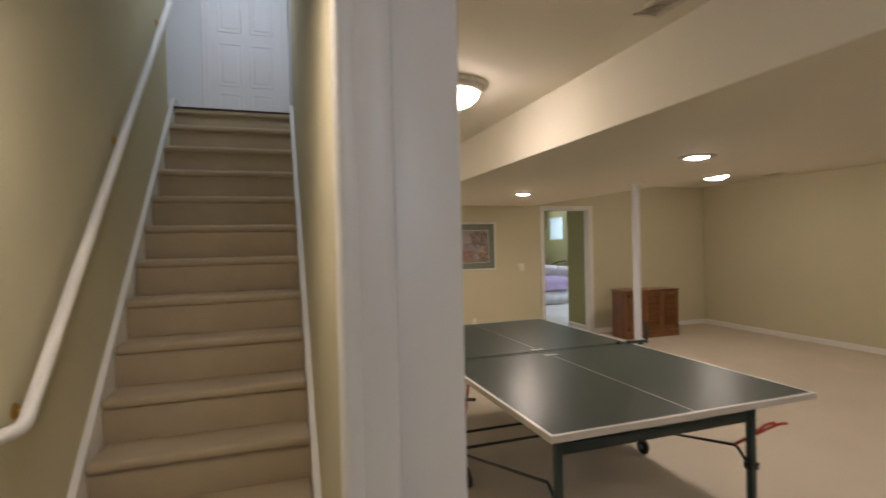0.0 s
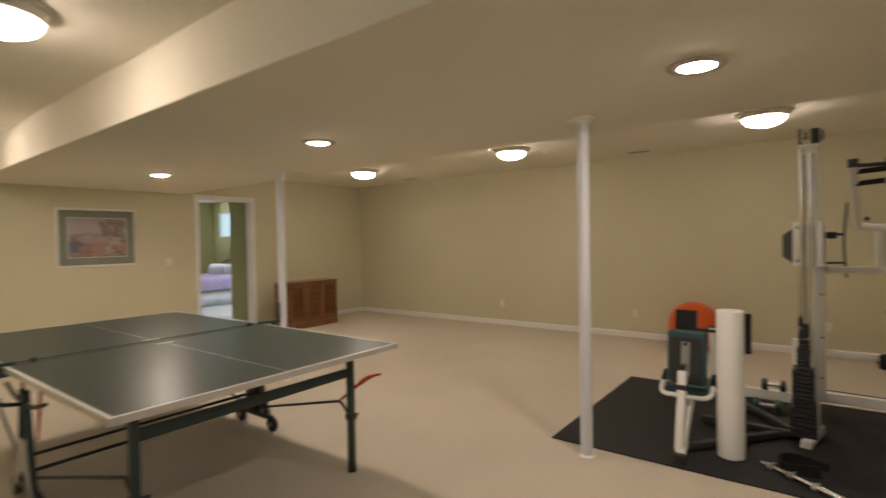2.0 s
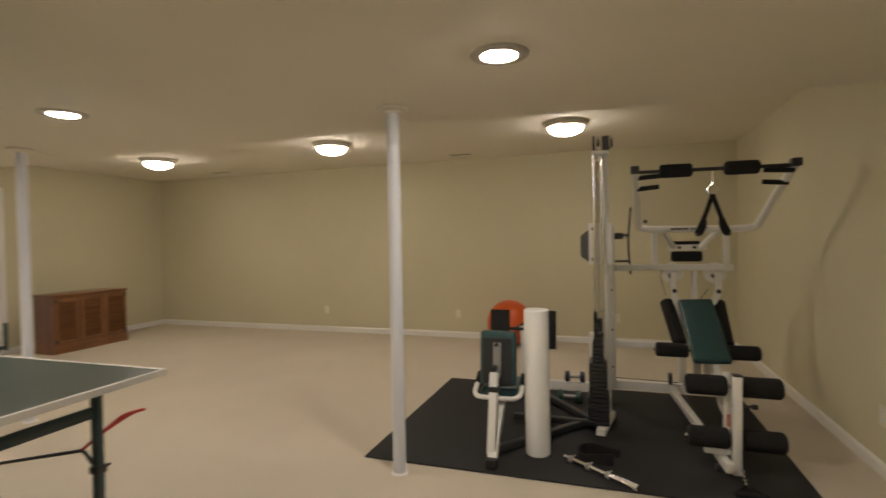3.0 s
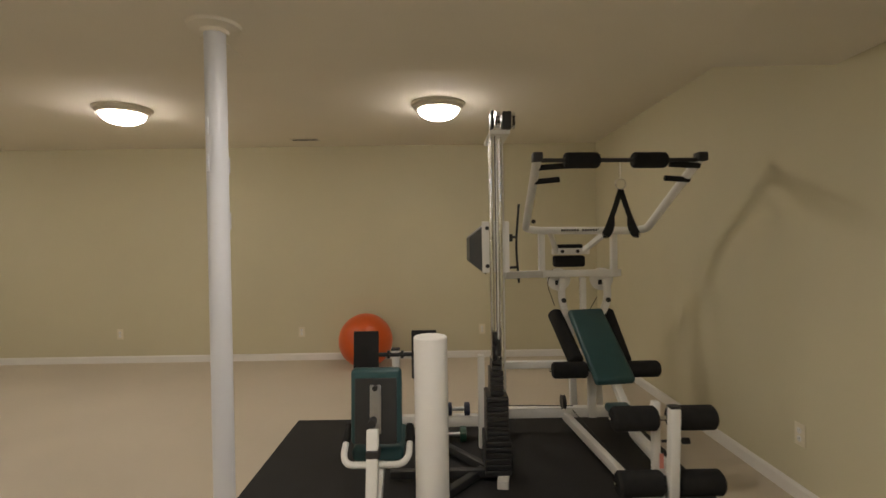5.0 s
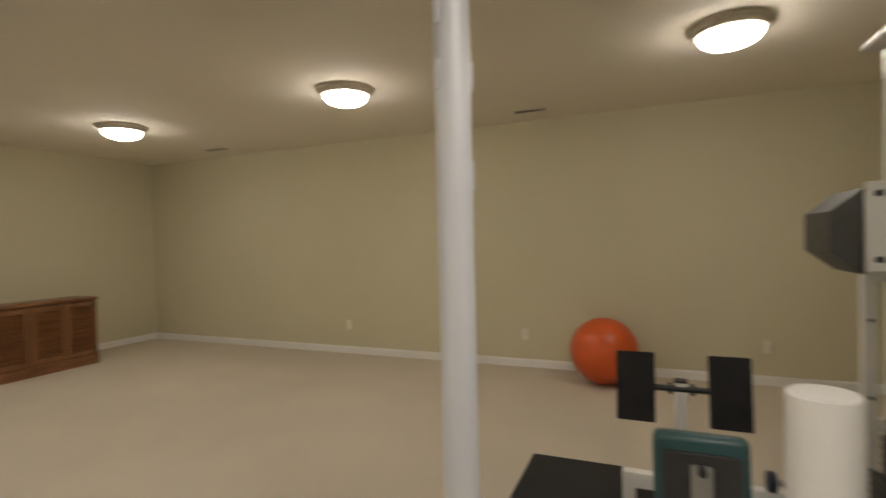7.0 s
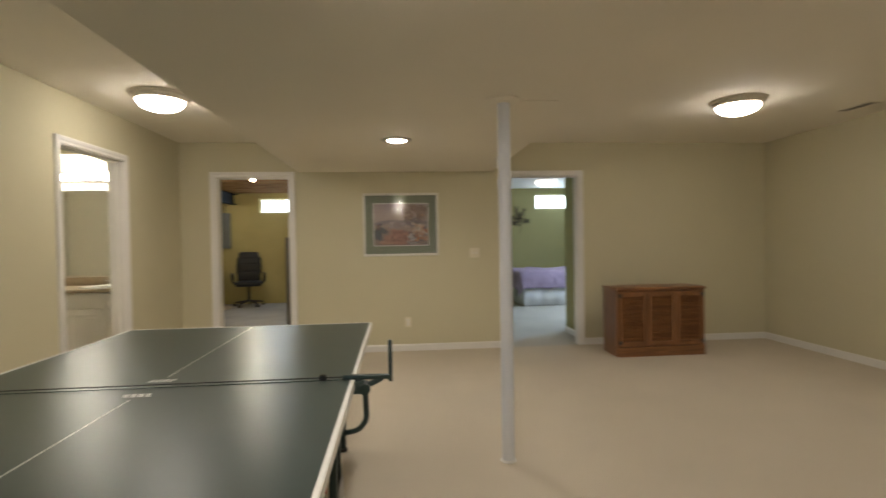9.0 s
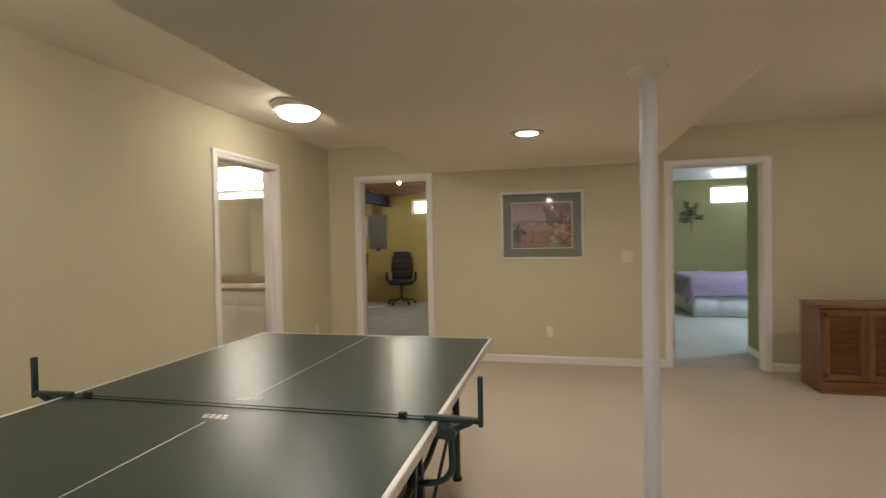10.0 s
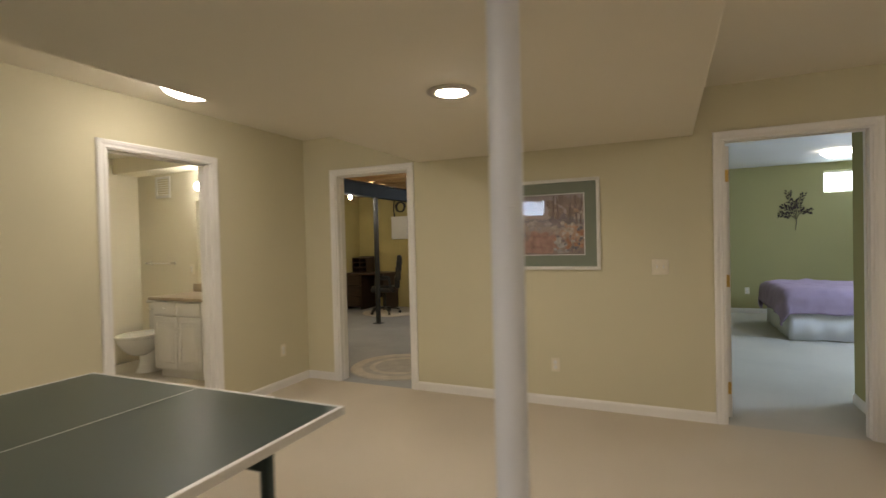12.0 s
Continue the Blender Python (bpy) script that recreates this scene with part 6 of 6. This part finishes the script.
# bench
A0, A1 = Vector((4.86, -7.945, 0.825)), Vector((4.33, -7.98, 0.455))
zd = (A0 - A1).normalized()
xd = Vector((0, -1, 0.0))
xd = (xd - zd * xd.dot(zd)).normalized()
yd = zd.cross(xd)
mb = Matrix((xd, yd, zd)).transposed().to_4x4()
mb.translation = (A0 + A1) / 2 - O
half = (A0 - A1).length / 2
bm = bmesh.new()
rbox(bm, -0.125, 0.125, -0.028, 0.028, -half, half, 0.022, 4, mb)
part("bench_pad", bm, M_TEAL, gym, "teal vinyl bench pad")
bm = bmesh.new()
rbox(bm, -0.09, 0.09, 0.028, 0.045, -half + 0.06, half - 0.06, 0.003, 1, mb)
part("pad_board", bm, M_BLACK, gym)
foam((4.93, -7.745, 0.80), (4.55, -7.80, 0.53), 0.052)
foam((4.93, -8.125, 0.80), (4.55, -8.11, 0.53), 0.052)
foam((4.46, -7.62, 0.505), (4.46, -7.84, 0.505), 0.052)
foam((4.46, -8.08, 0.505), (4.46, -8.30, 0.505), 0.052)
bm = bmesh.new()
rod(bm, P(4.46, -7.60, 0.505), P(4.46, -8.31, 0.505), 0.012, 12)
part("axle", bm, M_CHROME, gym)
tube("seat_post", (4.42, -8.0, 0.45), (4.22, -8.0, 0.33), 0.045, 0.05)
tube("bench_post", (4.66, -7.93, 0.13), (4.66, -7.93, 0.64), 0.05, 0.05, up=(1, 0, 0))
bm = bmesh.new()
rbox(bm, 3.98 - O.x, 4.20 - O.x, -8.00 - O.y, -7.86 - O.y, 0.335 - O.z, 0.385 - O.z, 0.02, 3)
part("bench_seat", bm, M_TEAL, gym, "small teal vinyl seat")
bm = bmesh.new()
pts = arc([P(4.24, -8.0, 0.36), P(4.10, -7.985, 0.25), P(3.60, -7.965, 0.255)], 0.08, 5)
for a, b in zip(pts, pts[1:]):
    bar(bm, a, b + (b - a).normalized() * 0.006, 0.045, 0.05, (0, 0, 1), 0.005)
part("leg_arm", bm, M_GYM, gym)
lp = tube("leg_post", (3.55, -7.955, 0.02), (3.52, -7.955, 0.575), 0.044, 0.05, up=(1, 0, 0))
bm = bmesh.new()
rbox(bm, 3.497 - O.x, 3.545 - O.x, -7.98 - O.y, -7.93 - O.y, 0.572 - O.z, 0.584 - O.z, 0.004, 1)
part("end_cap", bm, M_PLASTIC, lp)
bm = bmesh.new()
box(bm, 3.585 - O.x, 3.587 - O.x, -7.935 - O.y, -7.915 - O.y, 0.27 - O.z, 0.34 - O.z)
part("warning_label", bm, mat("faded_red_label", (0.55, 0.20, 0.16), 0.5, bump=0), lp, "faded red printed label", False)
tube("inner_post", (3.66, -7.93, 0.20), (3.66, -7.93, 0.56), 0.035, 0.04, up=(1, 0, 0))
tube("foot_bracket", (3.60, -7.80, 0.13), (3.60, -7.96, 0.13), 0.05, 0.04)
for x, z in ((3.64, 0.485), (3.58, 0.205)):
    foam((x, -7.715, z), (x, -7.925, z), 0.058)
    foam((x, -7.985, z), (x, -8.20, z), 0.058)
    bm = bmesh.new()
    rod(bm, P(x, -7.70, z), P(x, -8.21, z), 0.012, 10)
    part("axle", bm, M_CHROME, gym)
bm = bmesh.new()
rod(bm, P(3.64, -7.95, 0.375), P(3.64, -8.05, 0.375), 0.007, 8)
rod(bm, P(3.64, -8.05, 0.375), P(3.64, -8.08, 0.375), 0.015, 12)
part("lock_knob", bm, M_PLASTIC, gym, "black lock knob")
# leg press seat
sy = -6.61
bm = bmesh.new()
tilt = Matrix.Translation(P(3.60, sy, 0.582)) @ pose(0, 0, 0, 0, 6, 0)
rbox(bm, -0.025, 0.035, -0.117, 0.117, -0.172, 0.172, 0.022, 4, tilt)
part("back_pad", bm, M_TEAL, gym, "teal vinyl back pad")
bm = bmesh.new()
rbox(bm, -0.034, -0.022, -0.096, 0.096, -0.165, 0.128, 0.004, 1, tilt)
part("pad_board", bm, M_BLACK, gym, "black pad board")
bm = bmesh.new()
rbox(bm, -0.046, -0.032, -0.026, 0.026, -0.12, 0.10, 0.006, 2, tilt)
part("pad_bracket", bm, M_STEEL, gym, "slotted grey bracket")
bm = bmesh.new()
rod(bm, P(3.57, sy, 0.675), P(3.545, sy, 0.675), 0.012, 10)
part("lock_knob", bm, M_PLASTIC, gym, "black lock knob")
bm = bmesh.new()
rod(bm, P(3.55, sy + 0.01, 0.53), P(3.50, sy + 0.01, 0.53), 0.019, 14)
part("lock_knob", bm, M_PLASTIC, gym, "black lock knob")
bm = bmesh.new()
rbox(bm, 3.60 - O.x, 3.92 - O.x, sy - 0.12 - O.y, sy + 0.12 - O.y, 0.315 - O.z, 0.385 - O.z, 0.024, 4)
part("press_seat", bm, M_TEAL, gym, "teal vinyl seat")
tube("press_post", (3.36, sy, 0.05), (3.50, sy + 0.005, 0.51), 0.05, 0.06, up=(1, 0, 0))
tube("press_post", (3.76, sy, 0.32), (3.44, sy, 0.05), 0.045, 0.05)
bm = bmesh.new()
rbox(bm, 3.435 - O.x, 3.50 - O.x, sy - 0.03 - O.y, sy + 0.03 - O.y, 0.40 - O.z, 0.435 - O.z, 0.004, 1)
part("slide_collar", bm, M_PLASTIC, gym, "black plastic slide collar")
tube("press_foot", (3.26, sy - 0.02, 0.035), (3.48, sy, 0.07), 0.055, 0.05)
bm = bmesh.new()
rbox(bm, 3.25 - O.x, 3.29 - O.x, sy - 0.055 - O.y, sy + 0.015 - O.y, 0.0, 0.055, 0.006, 1)
part("end_cap", bm, M_PLASTIC, gym)
bm = bmesh.new()
bend(bm, arc([P(3.64, sy + 0.148, 0.41), P(3.56, sy + 0.15, 0.362), P(3.50, sy + 0.12, 0.35), P(3.50, sy - 0.12, 0.35), P(3.56, sy - 0.15, 0.362), P(3.64, sy - 0.148, 0.41)], 0.06, 5), 0.015, 12)
part("hand_rail", bm, M_GYM, gym)
for s in (-1, 1):
    bm = bmesh.new()
    rod(bm, P(3.62, sy + s * 0.149, 0.40), P(3.70, sy + s * 0.146, 0.45), 0.019, 12)
    part("hand_grip", bm, M_FOAM, gym, "black foam hand grip")
for y in (-6.42, -6.80):
    bm = bmesh.new()
    mm = Matrix.Translation(P(4.56, y, 0.60)) @ pose(0, 0, 0, 0, 8, 0)
    rbox(bm, -0.01, 0.012, -0.082, 0.082, -0.155, 0.155, 0.006, 2, mm)
    part("foot_plate", bm, M_RUBBER, gym, "black foot plate")
bm = bmesh.new()
rod(bm, P(4.585, -6.36, 0.595), P(4.585, -6.86, 0.595), 0.014, 12)
part("axle", bm, M_BLACK, gym)
pc = tube("press_column", (4.66, -6.61, 0.15), (4.60, -6.61, 0.625), 0.05, 0.05, up=(1, 0, 0))
bm = bmesh.new()
rbox(bm, 4.572 - O.x, 4.628 - O.x, -6.638 - O.y, -6.582 - O.y, 0.622 - O.z, 0.634 - O.z, 0.004, 1)
part("end_cap", bm, M_PLASTIC, pc)
for s_ in (-0.045, 0.045):
    bm = bmesh.new()
    rod(bm, P(4.585, -6.61 + s_ - 0.008, 0.595), P(4.585, -6.61 + s_ + 0.008, 0.595), 0.026, 16)
    part("collar", bm, M_PLASTIC, gym)
# hand weights on the base beam
dbl = thing("hand_weight", 4.66, -7.02, 0.163, "small dark blue hand weight resting on the beam", "dumbbell")
bm = bmesh.new()
rod(bm, (0, -0.05, 0.045), (0, 0.05, 0.045), 0.014, 12)
part("handle", bm, M_STEEL, dbl)
for y in (-0.06, 0.06):
    bm = bmesh.new()
    lathe(bm, [(0.03, -0.02), (0.045, -0.016), (0.045, 0.016), (0.03, 0.02)], 12, pose(0, y, 0.045, 90, 0, 0))
    part("weight_head", bm, mat("navy_vinyl", (0.012, 0.018, 0.04), 0.4, bump=0.05), dbl)
db2 = thing("hand_weight", 4.60, -6.98, GZ0, "small dark green hand weight on the black mat", "dumbbell")
bm = bmesh.new()
rod(bm, (0, -0.06, 0.05), (0, 0.06, 0.05), 0.014, 12)
part("handle", bm, M_STEEL, db2)
for y in (-0.07, 0.07):
    bm = bmesh.new()
    lathe(bm, [(0.035, -0.022), (0.05, -0.018), (0.05, 0.018), (0.035, 0.022)], 12, pose(0, y, 0.05, 90, 0, 0))
    part("weight_head", bm, mat("green_vinyl", (0.012, 0.06, 0.035), 0.4, bump=0.05), db2)
# bar and belt lying on the mat
cb = thing("curl_bar", 3.40, -7.20, GZ0, "short chrome bar lying on the black mat", "bar")
bm = bmesh.new()
rod(bm, (0.12, 0.17, 0.02), (-0.17, -0.23, 0.02), 0.0125, 14)
rod(bm, (-0.08, -0.105, 0.02), (-0.17, -0.23, 0.02), 0.018, 14)
part("shaft", bm, M_CHROME, cb)
for f in (0.1, 0.35, 0.62):
    bm = bmesh.new()
    c = Vector((0.12, 0.17, 0.02)).lerp(Vector((-0.17, -0.23, 0.02)), f)
    rod(bm, c - Vector((0.006, 0.008, 0)), c + Vector((0.006, 0.008, 0)), 0.02, 14)
    rod(bm, c, c + Vector((0.035, -0.02, 0.012)), 0.005, 8)
    part("collar", bm, M_STEEL, cb)
bl_ = thing("training_belt", 3.58, -7.24, GZ0, "black padded belt curled on the mat", "belt")
bm = bmesh.new()
rows_ = []
for d in range(-50, 215, 10):
    a = math.radians(d)
    c, s_ = math.cos(a), math.sin(a)
    h_ = 0.055 + 0.012 * math.sin(2.3 * a)
    rows_.append([bm.verts.new((0.075 * k * c, 0.125 * k * s_, z_)) for k, z_ in ((1.0, 0.0), (1.07, 0.0), (1.12, h_), (1.0, h_))])
for a, b in zip(rows_, rows_[1:]):
    for k in range(4):
        bm.faces.new((a[k], a[(k + 1) % 4], b[(k + 1) % 4], b[k]))
bm.faces.new(rows_[0])
bm.faces.new(rows_[-1])
part("strap", bm, M_FOAM, bl_)
hg = thing("cable_handle", 3.44, -7.97, GZ0, "steel chain and triangular pull handle on the mat", "handle")
bm = bmesh.new()
for k in range(4):
    rr = Matrix.Rotation(math.pi / 2 * (k % 2), 4, 'X')
    c = Vector((0.07 - k * 0.022, 0.0, 0.055 - k * 0.012))
    bend(bm, [c + rr @ Vector((0.016 * math.cos(t), 0.009 * math.sin(t), 0)) for t in [i * math.pi / 5 for i in range(11)]], 0.003, 6)
part("chain", bm, M_CHROME, hg)
bm = bmesh.new()
bend(bm, arc([(0.0, 0, 0.012), (-0.10, 0.07, 0.012), (-0.12, 0.075, 0.012)], 0.01, 3), 0.005, 8)
bend(bm, arc([(0.0, 0, 0.012), (-0.10, -0.07, 0.012), (-0.12, -0.075, 0.012)], 0.01, 3), 0.005, 8)
rod(bm, (-0.115, 0.075, 0.014), (-0.115, -0.075, 0.014), 0.013, 12)
part("grip", bm, M_FOAM, hg)
